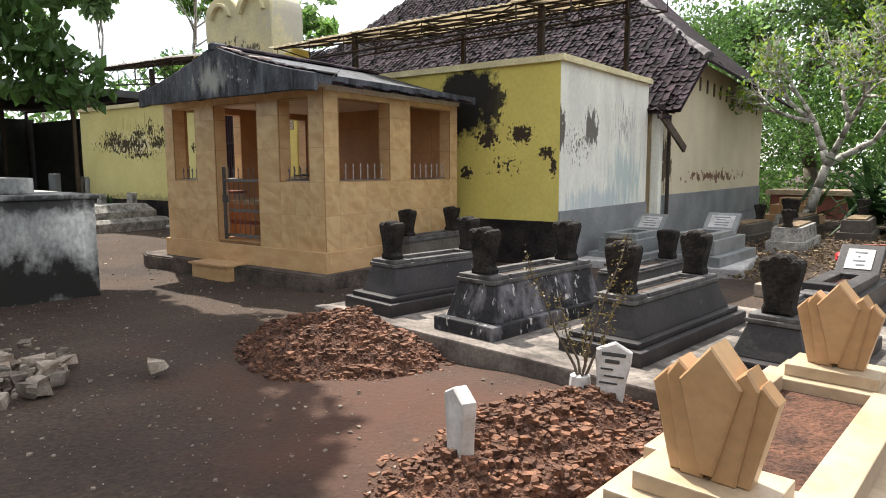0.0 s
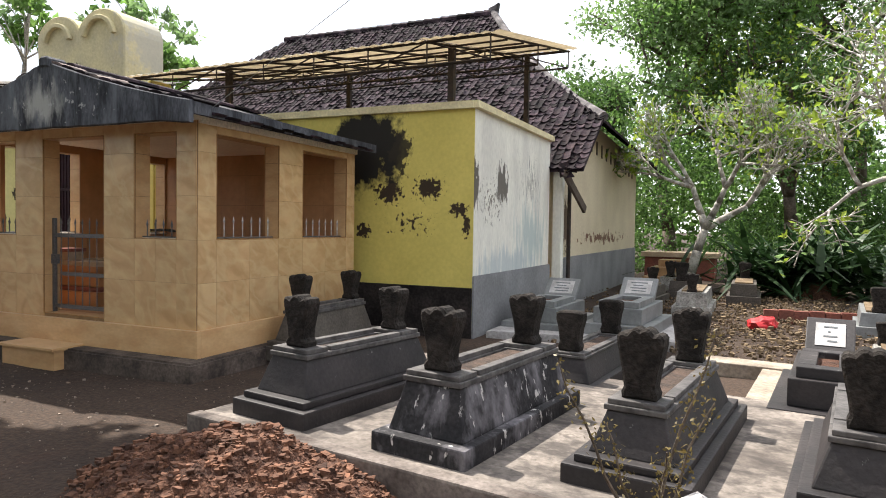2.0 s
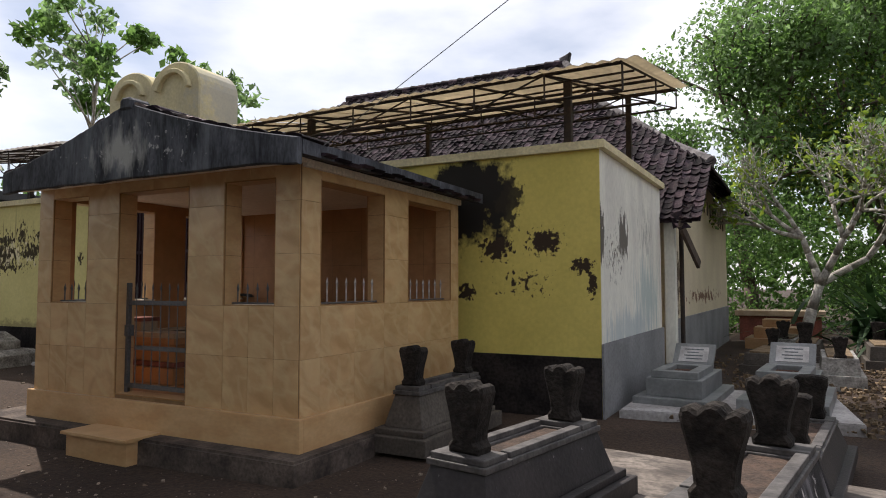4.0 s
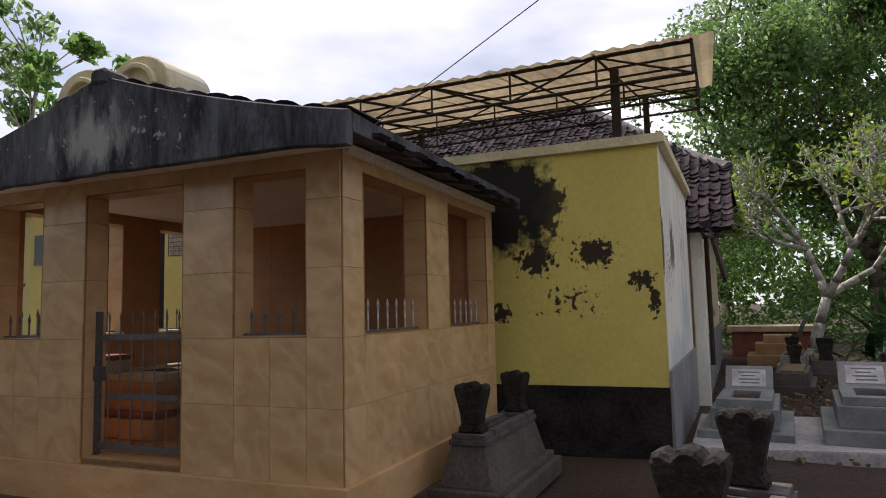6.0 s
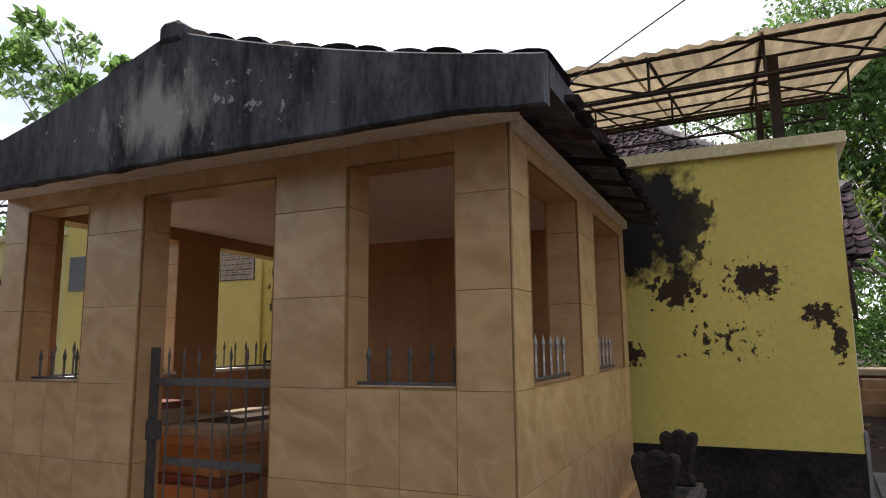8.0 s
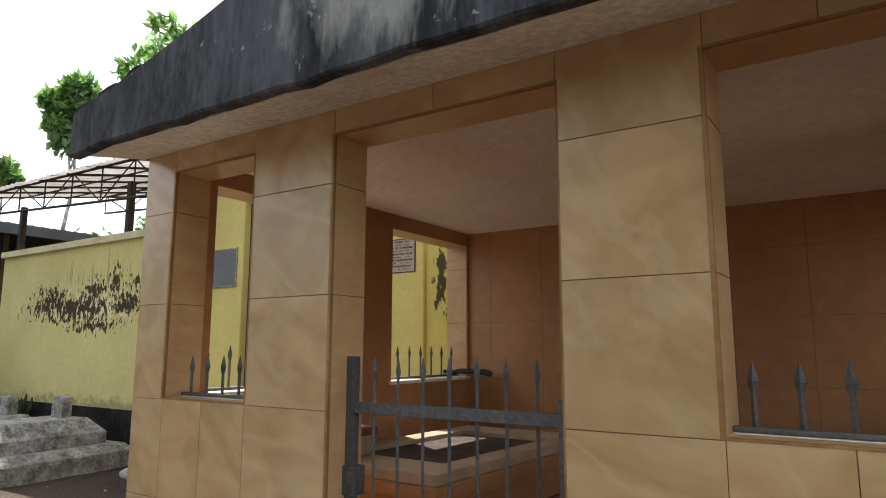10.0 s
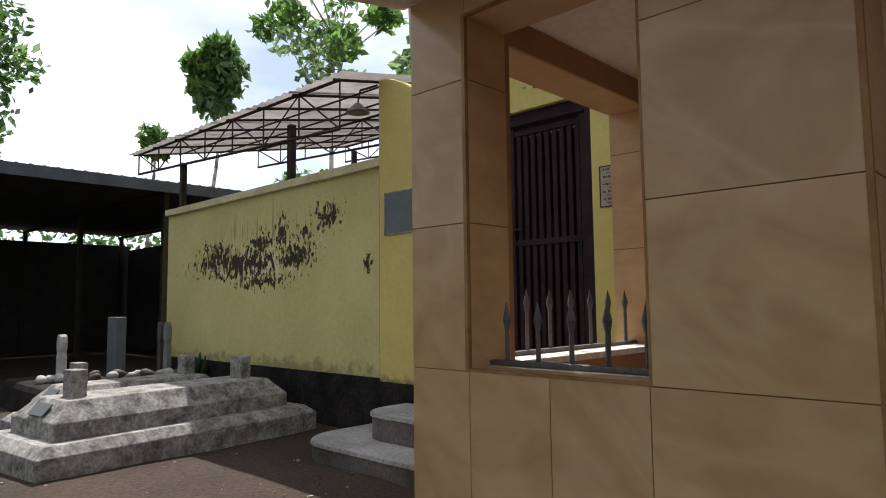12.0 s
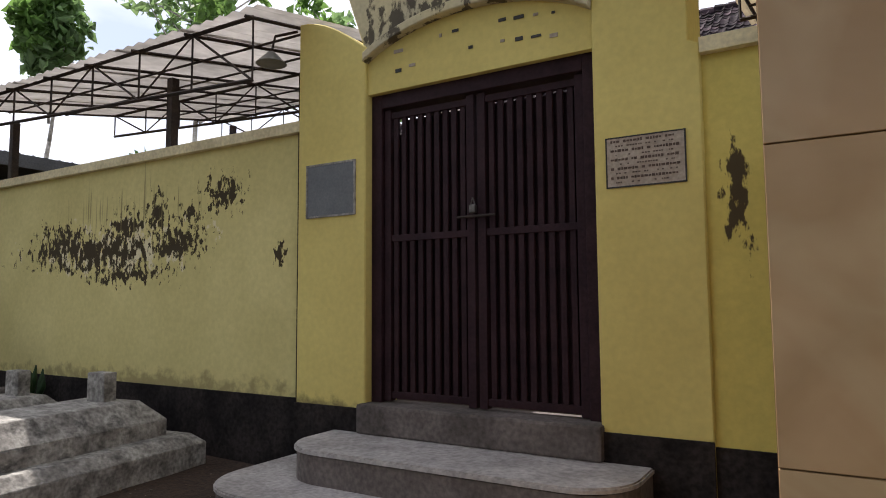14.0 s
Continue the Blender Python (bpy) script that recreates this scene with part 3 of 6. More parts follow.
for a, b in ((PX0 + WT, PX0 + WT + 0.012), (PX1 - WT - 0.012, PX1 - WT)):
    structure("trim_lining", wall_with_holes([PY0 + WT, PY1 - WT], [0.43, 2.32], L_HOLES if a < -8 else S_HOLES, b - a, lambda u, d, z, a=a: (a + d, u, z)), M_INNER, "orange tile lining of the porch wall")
for x0, x1, y0, y1 in ((PX0 - 0.05, PX1 + 0.05, PY0 - 0.05, PY0), (PX1, PX1 + 0.05, PY0, PY1), (PX0 - 0.05, PX0, PY0, PY1)):
    structure("baseboard_porch", box(B(), x0, x1, y0, y1, 0.13, 0.40, 0.006), M_REVEAL, "tan tiled base of the porch, slightly proud")
plinth = flat(B(), [(PX0 - 0.60, PY0 - 0.10), (PX0 - 0.30, PY0 - 0.24), (PX1 + 0.17, PY0 - 0.25), (PX1 + 0.19, PY1), (PX0 - 0.55, PY1)], -0.1, 0.15, 0.02)
structure("trim_porch_plinth", plinth, M_PLINTH, "worn grey cement plinth under the porch")
step = thing("door_step", pose(-7.72, 5.34, 0), "tan tiled single step below the porch gate", "step")
part("tread", box(B(), -0.41, 0.41, -0.20, 0.2, 0.142, 0.168, 0.004), M_REVEAL, step)
part("riser", box(B(), -0.38, 0.38, -0.16, 0.2, -0.05, 0.142), M_REVEAL, step)


def edge_strips(holes, put):
    """Thin ochre edging round the openings."""
    bm = B()
    for u0, u1, z0, z1 in holes:
        for a, b, c, d in ((u0 - 0.012, u0, z0, z1), (u1, u1 + 0.006, z0, z1), (u0 - 0.012, u1 + 0.006, z1, z1 + 0.008), (u0 - 0.012, u1 + 0.006, z0 - 0.008, z0)):
            put(bm, a, b, c, d)
    return bm


structure("trim_front_edging", edge_strips(F_HOLES, lambda bm, a, b, c, d: box(bm, a, b, PY0 - 0.0135, PY0 - 0.0045, c, d)), M_GROUTLINE, "ochre tile edging")
structure("trim_side_edging", edge_strips(S_HOLES, lambda bm, a, b, c, d: box(bm, PX1 + 0.0045, PX1 + 0.0135, a, b, c, d)), M_GROUTLINE, "ochre tile edging")
structure("trim_grout", wall_with_holes([PX0, PX1], [0.40, PTOP], F_HOLES, 0.004, lambda u, d, z: (u, PY0 - 0.004 + d, z)), M_GROUT, "brown grout bed")
structure("trim_grout_side", wall_with_holes([PY0, PY1], [0.40, PTOP], S_HOLES, 0.004, lambda u, d, z: (PX1 + 0.004 - d, u, z)), M_GROUT, "brown grout bed")

# ---- porch roof ----
RL, RA, RR = (-9.14, 2.44), (-7.42, 2.90), (-5.63, 2.43)


def roof_line(x):
    """Concave slopes that flare at the eaves."""
    (xl, zl), (xa, za), (xr, zr) = RL, RA, RR
    k = (xa - x) / (xa - xl) if x < xa else (x - xa) / (xr - xa)
    e = zl if x < xa else zr
    return za - (za - e) * (1.32 * k - 0.32 * k * k)


xs = [RL[0] + (RR[0] - RL[0]) * i / 28 for i in range(29)]
top = [(x, roof_line(x)) for x in xs]
bot = [(x, 2.265 + 0.020 * noise.noise((x * 7, 0, 1)) - 0.03 * max(0, (abs(x - RA[0]) - 1.45)) / 0.4) for x in xs[::-1]]
structure("roof_porch_gable", prism(B(), top + bot, 5.16, 5.215, 0.008), M_FASCIA, "mould-black concrete gable board of the porch roof")
slab = prism(B(), [(x, z - 0.005) for x, z in top] + [(x, z - 0.11) for x, z in top[::-1]], 5.215, 8.36)
structure("roof_porch_slab", slab, M_FASCIA, "mould-black concrete porch roof slab")
sof = box(B(), PX0 - 0.03, PX1 + 0.06, 5.217, PY0 - 0.012, 2.325, 2.375)
for v in sof.verts:
    if v.co.y < 5.3 and v.co.z < 2.35:
        v.co.z = 2.268
structure("trim_eave_soffit", sof, M_EAVE, "pale plaster strip under the gable board")
structure("trim_soffit_side", box(B(), PX1 + 0.014, PX1 + 0.05, PY0, 8.26, 2.30, 2.372), M_EAVE, "chipped plaster under the eave")
knob = B()
prism(knob, [(-7.49, 2.84), (-7.49, 2.915), (-7.46, 2.94), (-7.38, 2.94), (-7.35, 2.915), (-7.35, 2.84)], 5.14, 5.34, 0.015)
structure("trim_gable_knob", knob, M_FASCIA, "black concrete knob on the gable apex")
ridge = thing("ridge_tiles", pose(0, 0, 0), "row of dark clay ridge tiles on the porch roof", "roof tiles")
for i in range(11):
    y = 5.4 + i * 0.25
    bm = B()
    prism(bm, [(-7.42 + 0.11 * math.cos(a), 2.88 + 0.06 * math.sin(a)) for a in (math.pi * k / 6 for k in range(7))], y, y + 0.27 - 0.01 * (i % 3))
    part("ridge_tile", bm, M_ROOFTILE, ridge)

verge = thing("verge_tiles", pose(0, 0, 0), "broken row of dark clay tiles along the porch gable", "roof tiles")
rv = np.random.default_rng(12)
for k in range(22):
    x = RL[0] + 0.08 + (RR[0] - RL[0] - 0.16) * k / 21
    if abs(x - RA[0]) < 0.10:
        continue
    z, dz = roof_line(x), roof_line(x + 0.09) - roof_line(x - 0.09)
    half = 0.075 + 0.02 * rv.random()
    hump = [(half * math.cos(a), 0.008 + 0.024 * math.sin(a)) for a in (math.pi * q / 6 for q in range(7))]
    hump += [(u * 0.8, w - 0.022) for u, w in hump[::-1]]
    bm = prism(B(), hump, 0, 0.30)
    t_ = part("tile", bm, M_VERGE if rv.random() < 0.45 else M_ROOFTILE, verge)
    t_.matrix_basis = pose(x, 5.175 + 0.03 * rv.random(), z - 0.004, 0, -math.degrees(math.atan2(dz, 0.18)) + 4 * rv.normal(), 5 * rv.normal())

ends_ = thing("eave_tiles", pose(0, 0, 0), "ragged row of dark roof tile ends below the porch eave", "roof tiles")
for i in range(17):
    y = 5.42 + i * 0.165
    bm = prism(B(), [(-5.86, 2.36), (-5.60, 2.335 - 0.012 * (i % 3)), (-5.575, 2.355 - 0.01 * (i % 3)), (-5.86, 2.39)], y, y + 0.14 + 0.012 * (i % 2))
    part("tile_end", bm, M_ROOFTILE, ends_)

# ---- ironwork of the porch ----
def spear(bm, x, y, z0, z1, r=0.008):
    bar(bm, (x, y, z0), (x, y, z1 - 0.085), r, 4)
    bar(bm, (x, y, z1 - 0.085), (x, y, z1 - 0.05), r * 0.8, 4, r * 1.8)
    bar(bm, (x, y, z1 - 0.05), (x, y, z1), r * 1.8, 4, 0.001)


def grille(name, m, width, n, mat, label, high=0.22):
    g = thing(name, m, label, "window grille", "spiked grilles in the porch windows")
    part("rail", box(B(), -width / 2, width / 2, -0.015, 0.015, 0.0, 0.014, 0.003), M_IRON, g)
    for i in range(n):
        bm = B()
        spear(bm, 0, 0, 0.0, high)
        ob = part("spike", bm, mat, g)
        ob.location.x = -width / 2 + width * (i + 0.5) / n
    return g


for u0, u1, z0, z1 in (F_HOLES[0], F_HOLES[2]):
    grille("window_grille", pose((u0 + u1) / 2, PY0 + 0.09, SILL + 0.004), u1 - u0, 5, M_IRON, "low grey iron grille with spear points on a tiled sill", 0.175)
for wx in (PX1 - 0.08, PX0 + 0.08):
    for u0, u1, z0, z1 in (L_HOLES if wx < -8 else S_HOLES):
        grille("window_grille", pose(wx, (u0 + u1) / 2, SILL + 0.004, 0, 0, 90), u1 - u0, 7, M_IRON_W if wx > -7 else M_IRON, "low iron grille with worn pale spear points on a sill")
gate = thing("porch_gate", pose(-7.53, PY0 + 0.10, 0.44), "closed grey iron gate with spear points in the porch doorway", "gate")
for z in (0.06, 0.80):
    part("rail", box(B(), -0.42, 0.42, -0.012, 0.012, z - 0.02, z + 0.02, 0.003), M_IRON, gate)
for x in (-0.41, 0.41):
    part("post", box(B(), x - 0.018, x + 0.018, -0.018, 0.018, 0.0, 0.98 if x < 0 else 0.86, 0.004), M_IRON, gate)
for i in range(7):
    bm = B()
    spear(bm, -0.31 + i * 0.105, 0, 0.06, 0.98, 0.0065)
    part("spike", bm, M_IRON, gate)
part("panel", box(B(), -0.32, 0.32, -0.004, 0.004, 0.38, 0.42), M_IRON, gate)
part("latch", box(B(), -0.44, -0.37, -0.03, 0.03, 0.50, 0.60, 0.006), M_IRON, gate)
# Sills whitened to carry the sun patches in their colour.
sills = B()
for u0, u1, z0, z1 in L_HOLES:
    box(sills, PX0 - 0.015, PX0 + WT + 0.03, u0 - 0.015, u1 + 0.015, SILL - 0.02, SILL + 0.003, 0.004)
# Inner slabs added as the sunlit half of the front sills.
for u0, u1, z0, z1 in (F_HOLES[0], F_HOLES[2]):
    box(sills, u0 + 0.002, u1 - 0.002, PY0 + 0.075, PY0 + WT + 0.025, SILL - 0.02, SILL + 0.003, 0.004)
structure("trim_sills", sills, M_EAVE, "stone sills of the porch openings, whitened to stand for sun patches")

# tomb inside the porch
inner = thing("inner_tomb", pose(-8.36, 6.12, 0.43, 0, 0, -2), "terracotta tiled stepped tomb inside the porch", "tomb")
part("base", box(B(), -0.46, 0.46, 0, 1.62, 0, 0.16, 0.01), M_INNER, inner)
for k, (w, z0, z1) in enumerate(((0.42, 0.16, 0.21), (0.39, 0.21, 0.35), (0.42, 0.35, 0.39), (0.45, 0.39, 0.45))):
    part("moulding" if k != 1 else "body", box(B(), -w, w, 0.46 - w, 1.16 + w, z0, z1, 0.008), M_REDBRICK if k == 0 else M_INNER, inner)
for x0, x1, y0, y1 in ((-0.44, 0.44, 0.02, 0.28), (-0.44, 0.44, 1.34, 1.60), (-0.44, -0.30, 0.28, 1.34), (0.30, 0.44, 0.28, 1.34)):
    part("rim", box(B(), x0, x1, y0, y1, 0.45, 0.50, 0.006), M_TAN_P, inner)
part("soil_bed", box(B(), -0.30, 0.30, 0.28, 1.34, 0.45, 0.475), M_BED, inner)
part("post", box(B(), -0.36, -0.12, 0.06, 0.26, 0.50, 0.60, 0.008), M_TAN_P, inner)
part("post_cap", box(B(), -0.38, -0.10, 0.04, 0.28, 0.60, 0.64, 0.006), M_REDBRICK, inner)
rag = thing("dark_cloth", pose(-8.86, 7.93, SILL + 0.004, 0, 0, 24), "crumpled dark cloth lying on a window sill", "cloth")
bm = B()
bmesh.ops.create_grid(bm, x_segments=12, y_segments=8, size=0.5)
for v in bm.verts:
    v.co.x, v.co.y = v.co.x * 0.34, v.co.y * 0.16
    v.co.z = 0.02 + 0.05 * abs(noise.noise((v.co.x * 11, v.co.y * 16, 2))) - 0.25 * max(0.0, v.co.x - 0.10)
r0 = bmesh.ops.extrude_face_region(bm, geom=list(bm.faces))
bmesh.ops.translate(bm, verts=[v for v in r0["geom"] if isinstance(v, bmesh.types.BMVert)], vec=(0, 0, 0.012))
bmesh.ops.recalc_face_normals(bm, faces=bm.faces)
part("fabric", bm, M_NET, rag)

# joints of the tiles on reveals and inner walls
jn = B()
for u0, u1, z0, z1 in F_HOLES:
    for z in (0.83, 1.638, 2.045):
        if z > z0 + 0.1:
            for xa, xb in ((u0 - 0.001, u0 + 0.0012), (u1 - 0.0012, u1 + 0.001)):
                box(jn, xa, xb, PY0 + 0.001, PY0 + WT - 0.001, z - 0.0018, z + 0.0018)
for wx0, wx1, holes in ((PX0, PX0 + WT, L_HOLES), (PX1 - WT, PX1, S_HOLES)):
    for u0, u1, z0, z1 in holes:
        for z in (1.638, 2.045):
            for ya, yb in ((u0 - 0.001, u0 + 0.0012), (u1 - 0.0012, u1 + 0.001)):
                box(jn, wx0 + 0.001, wx1 - 0.001, ya, yb, z - 0.0018, z + 0.0018)
yb = PY1 - WT
for z in (0.83, 1.232, 1.638, 2.045):
    box(jn, PX0 + WT, PX1 - WT, yb - 0.0012, yb + 0.001, z - 0.0018, z + 0.0018)
for k in range(7):
    x = PX0 + WT + 0.2 + 0.42 * k
    box(jn, x - 0.0018, x + 0.0018, yb - 0.0012, yb + 0.001, 0.43, 2.32)
structure("trim_tile_joints", jn, M_GROUT, "brown joints between the inner wall tiles")

# ---- yard walls ----
def yard_wall(name, place, u0, u1, top, skirt, mat, skirt_mat, label, thick=0.2):
    structure(name, wall_with_holes([u0, u1], [-0.2, top - 0.09], [], thick, place), mat, label)
    structure("trim_cap", wall_with_holes([u0, u1], [top - 0.09, top], [], thick + 0.12, lambda u, d, z: place(u, d - 0.06, z)), M_CAP, "cream moulded cap on the wall")
    structure("baseboard_yard", wall_with_holes([u0, u1], [-0.2, skirt], [], 0.02, lambda u, d, z: place(u, d - 0.022, z)), skirt_mat, "dark mouldy skirting of the wall")


yard_wall("wall_yard_right", lambda u, d, z: (u, 8.56 + d, z), -9.68, -4.36, 2.95, 0.63, M_YELLOW, M_SKIRT_D, "yellow limewashed wall with black mould and peeling")
yard_wall("wall_yard_left", lambda u, d, z: (u, 8.60 + d, z), -17.95, -12.80, 2.94, 0.68, M_YELLOW_L, M_SKIRT_D, "pale yellow wall with a band of peeling dark stains")
structure("wall_yard_side", wall_with_holes([8.774, 11.95], [-0.2, 2.87], [], 0.2, lambda u, d, z: (-4.36 + 0.03 * (u - 8.77) - d, u, z)), M_WHITEWALL, "peeling whitewashed side wall with grey patches")
structure("wall_yard_side_end", box(B(), -4.359, -4.354, 8.57, 8.774, -0.2, 2.86), M_WHITEWALL, "whitewashed corner")
structure("trim_cap_side", flat(B(), [(-4.62, 8.51), (-4.29, 8.51), (-4.19, 11.95), (-4.52, 11.95)], 2.865, 2.955, 0.01), M_CAP, "cream moulded cap on the wall")
structure("baseboard_side", flat(B(), [(-4.355, 8.55), (-4.33, 8.55), (-4.23, 11.95), (-4.26, 11.95)], -0.2, 0.78, 0.006), M_SKIRT_G, "grey cement skirting of the white wall")
structure("wall_yard_return", box(B(), -17.95, -17.75, 8.80, 16, -0.2, 2.9), M_YELLOW_L, "pale yellow return wall")

# ---- gateway ----
GY = 8.53


def arc(cx, cz, rx, rz, a0, a1, n):
    return [(cx + rx * math.cos(radians(a0 + (a1 - a0) * i / n)), cz + rz * math.sin(radians(a0 + (a1 - a0) * i / n))) for i in range(n + 1)]


def scoop(x0, x1, z0, z1, n=8):
    """A concave sweep from (x0, z0) to (x1, z1)."""
    return [(x0 + (x1 - x0) * i / n, z1 + (z0 - z1) * (1 - i / n) ** 0.45 if i < n else z1) for i in range(n + 1)]


GL, GR = -12.11, -10.32
bm = prism(B(), [(-12.80, -0.2), (GL, -0.2), (GL, 3.42)] + [(GL - 0.69 * i / 8, 3.42 + 0.33 * math.sin(math.pi / 2 * i / 8)) for i in range(1, 9)], GY, 8.95, 0.01)
structure("wall_gate_pillar_1", bm, M_GATEWALL, "yellow gate pillar with a swept top")
bm = prism(B(), [(GR, -0.2), (-9.68, -0.2), (-9.68, 2.93), (-9.74, 2.96), (-9.74, 3.6), (GR, 3.42)], GY, 8.95, 0.01)
structure("wall_gate_pillar_2", bm, M_GATEWALL, "yellow gate pillar")
for x0, x1 in ((-12.80, GL - 0.004), (GR + 0.004, -9.68)):
    structure("baseboard_gate", box(B(), x0, x1, GY - 0.018, GY - 0.002, -0.2, 0.66, 0.004), M_SKIRT_D, "dark mouldy skirting of the gate pillar")
arch = [(x, 3.24 + 0.27 * (1 - ((x + 11.215) / 0.95) ** 2) ** 0.8) for x in (GL + 0.001 + (GR - GL - 0.002) * i / 16 for i in range(17))]
structure("wall_gate_tympanum", prism(B(), [(GL, 3.04)] + arch + [(GR, 3.04)], GY + 0.03, 8.95), M_GATEWALL, "yellow arched panel over the gate with worn traces of lettering")
bm = prism(B(), arch + [(x, z + 0.07) for x, z in arch[::-1]], GY - 0.05, GY + 0.05, 0.008)
structure("trim_gate_arch", bm, M_CROWN, "stained arched moulding over the gate")
crown = [(x, z + 0.07) for x, z in arch]
lobes = [(GR, 4.42)] + arc(-10.86, 4.42, 0.54, 0.42, 0, 160, 12)[1:] + arc(-11.86, 4.42, 0.52, 0.40, 20, 180, 12)
structure("wall_gate_crown", prism(B(), crown[::-1] + [(GL - 0.05, 3.45), (-12.36, 4.0)] + lobes[::-1], GY + 0.02, 9.35, 0.02), M_CROWN, "weathered cream double-lobed crown over the gate")
for cx, r in ((-10.86, 0.38), (-11.84, 0.34)):
    outer, inn = arc(cx, 4.34, r, r, 10, 170, 12), arc(cx, 4.34, r - 0.07, r - 0.07, 170, 10, 12)
    structure("trim_crown_arch", prism(B(), outer + inn, GY - 0.05, GY + 0.03, 0.01), M_CROWN, "raised cream arch relief")
structure("trim_wall_joint", flat(B(), [(-12.835, 8.565), (-12.803, 8.565), (-12.803, 8.598), (-12.835, 8.598)], 0.66, 3.30, 0.004), M_SKIRT_D, "dark open joint between yard wall and gate pillar")
rng = np.random.default_rng(7)
marks = thing("worn_lettering", pose(-11.2, GY + 0.026, 3.22), "worn traces of dark lettering on the gate arch", "lettering")
for i in range(22):
    x = -0.62 + 1.24 * (i % 11) / 10
    z = 0.06 + 0.10 * (1 - (x / 0.9) ** 2) - 0.15 * (i // 11)
    if rng.random() < 0.35:
        continue
    w = rng.uniform(0.01, 0.045)
    part("mark", box(B(), x - w, x + w, -0.002, 0.004, z - rng.uniform(0.004, 0.016), z + 0.012), M_INK if i % 3 else M_PLAQUE, marks)

yg = thing("yard_gate", pose(-11.215, GY + 0.14, 0.70), "closed dark maroon double gate of steel slats", "gate")
for x0, x1 in ((-0.894, -0.80), (0.80, 0.894)):
    part("jamb", box(B(), x0, x1, -0.06, 0.10, 0, 2.34, 0.006), M_MAROON, yg)
part("head", box(B(), -0.80, 0.80, -0.06, 0.10, 2.23, 2.34, 0.006), M_MAROON, yg)
for s in (-1, 1):
    leaf = part("leaf", box(B(), min(s * 0.012, s * 0.795), max(s * 0.012, s * 0.795), 0.035, 0.05, 0.02, 2.14 if s > 0 else 2.03), M_MAROON, yg)
    if s < 0:
        part("top_panel", box(B(), -0.62, -0.012, 0.035, 0.05, 2.03, 2.14), M_MAROON, leaf)
    for x0, x1 in ((0.012, 0.075), (0.735, 0.795)):
        part("stile", box(B(), min(s * x0, s * x1), max(s * x0, s * x1), -0.03, 0.034, 0.01, 2.22, 0.005), M_MAROON, leaf)
    for z in (0.03, 1.20, 2.15):
        part("rail", box(B(), min(s * 0.075, s * 0.735), max(s * 0.075, s * 0.735), -0.022, 0.03, z, z + 0.05, 0.004), M_MAROON, leaf)
    for i in range(9):
        x = s * (0.115 + i * 0.073)
        part("slat", box(B(), x - 0.021, x + 0.021, -0.012, 0.018, 0.06, 2.18, 0.004), M_MAROON, leaf)
part("bolt", bar(B(), (-0.14, -0.05, 1.34), (0.16, -0.05, 1.34), 0.010), M_STEEL, yg)
lock = part("padlock", box(B(), -0.035, 0.015, -0.075, -0.045, 1.36, 1.42, 0.008), M_BRASS, yg)
part("shackle", bar(bar(B(), (-0.025, -0.06, 1.42), (-0.01, -0.06, 1.47), 0.005), (-0.01, -0.06, 1.47), (0.008, -0.06, 1.42), 0.005), M_BRASS, lock)


def stadium(x0, x1, y0, y1, r, n=8):
    pts = [(x1, y1), (x0, y1)]
    pts += [(x0 + r - r * math.cos(a), y0 + r - r * math.sin(a)) for a in (math.pi / 2 * i / n for i in range(n + 1))]
    pts += [(x1 - r + r * math.sin(a), y0 + r - r * math.cos(a)) for a in (math.pi / 2 * i / n for i in range(n + 1))]
    return pts


steps = thing("gate_steps", pose(0, 0, 0), "worn grey cement steps with rounded ends below the gate", "steps")
# Step bodies dark, with a thin paler slab on top of each.
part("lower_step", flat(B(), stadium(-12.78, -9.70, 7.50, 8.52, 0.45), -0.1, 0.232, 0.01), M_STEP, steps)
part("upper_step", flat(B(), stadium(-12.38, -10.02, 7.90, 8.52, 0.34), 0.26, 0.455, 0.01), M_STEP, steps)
part("upper_tread", flat(B(), stadium(-12.39, -10.01, 7.885, 8.52, 0.34), 0.455, 0.485, 0.01), M_TREAD, steps, "pale cement tread")
part("lower_tread", flat(B(), stadium(-12.79, -9.69, 7.488, 8.52, 0.45), 0.232, 0.262, 0.01), M_TREAD, steps, "pale cement tread")
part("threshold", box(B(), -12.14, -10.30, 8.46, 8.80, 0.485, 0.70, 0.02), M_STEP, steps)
pl1 = thing("slate_plaque", pose(-12.45, GY, 2.33), "blank grey slate plaque set in the gate pillar", "plaque")
part("panel", box(B(), -0.235, 0.235, -0.012, 0.01, -0.2, 0.2, 0.003), M_SLATE, pl1)
part("rim", wall_with_holes([-0.25, 0.25], [-0.215, 0.215], [(-0.235, 0.235, -0.2, 0.2)], 0.018, lambda u, d, z: (u, d - 0.015, z)), M_OLDCEM, pl1)
pl2 = thing("inscribed_plaque", pose(-10.01, GY, 2.28), "grey-tan stone plaque with rows of worn dark letters", "plaque")
part("panel", box(B(), -0.228, 0.228, -0.006, 0.01, -0.148, 0.148), M_PLAQUE, pl2)
part("rim", wall_with_holes([-0.236, 0.236], [-0.156, 0.156], [(-0.228, 0.228, -0.148, 0.148)], 0.018, lambda u, d, z: (u, d - 0.009, z)), M_INK, pl2)
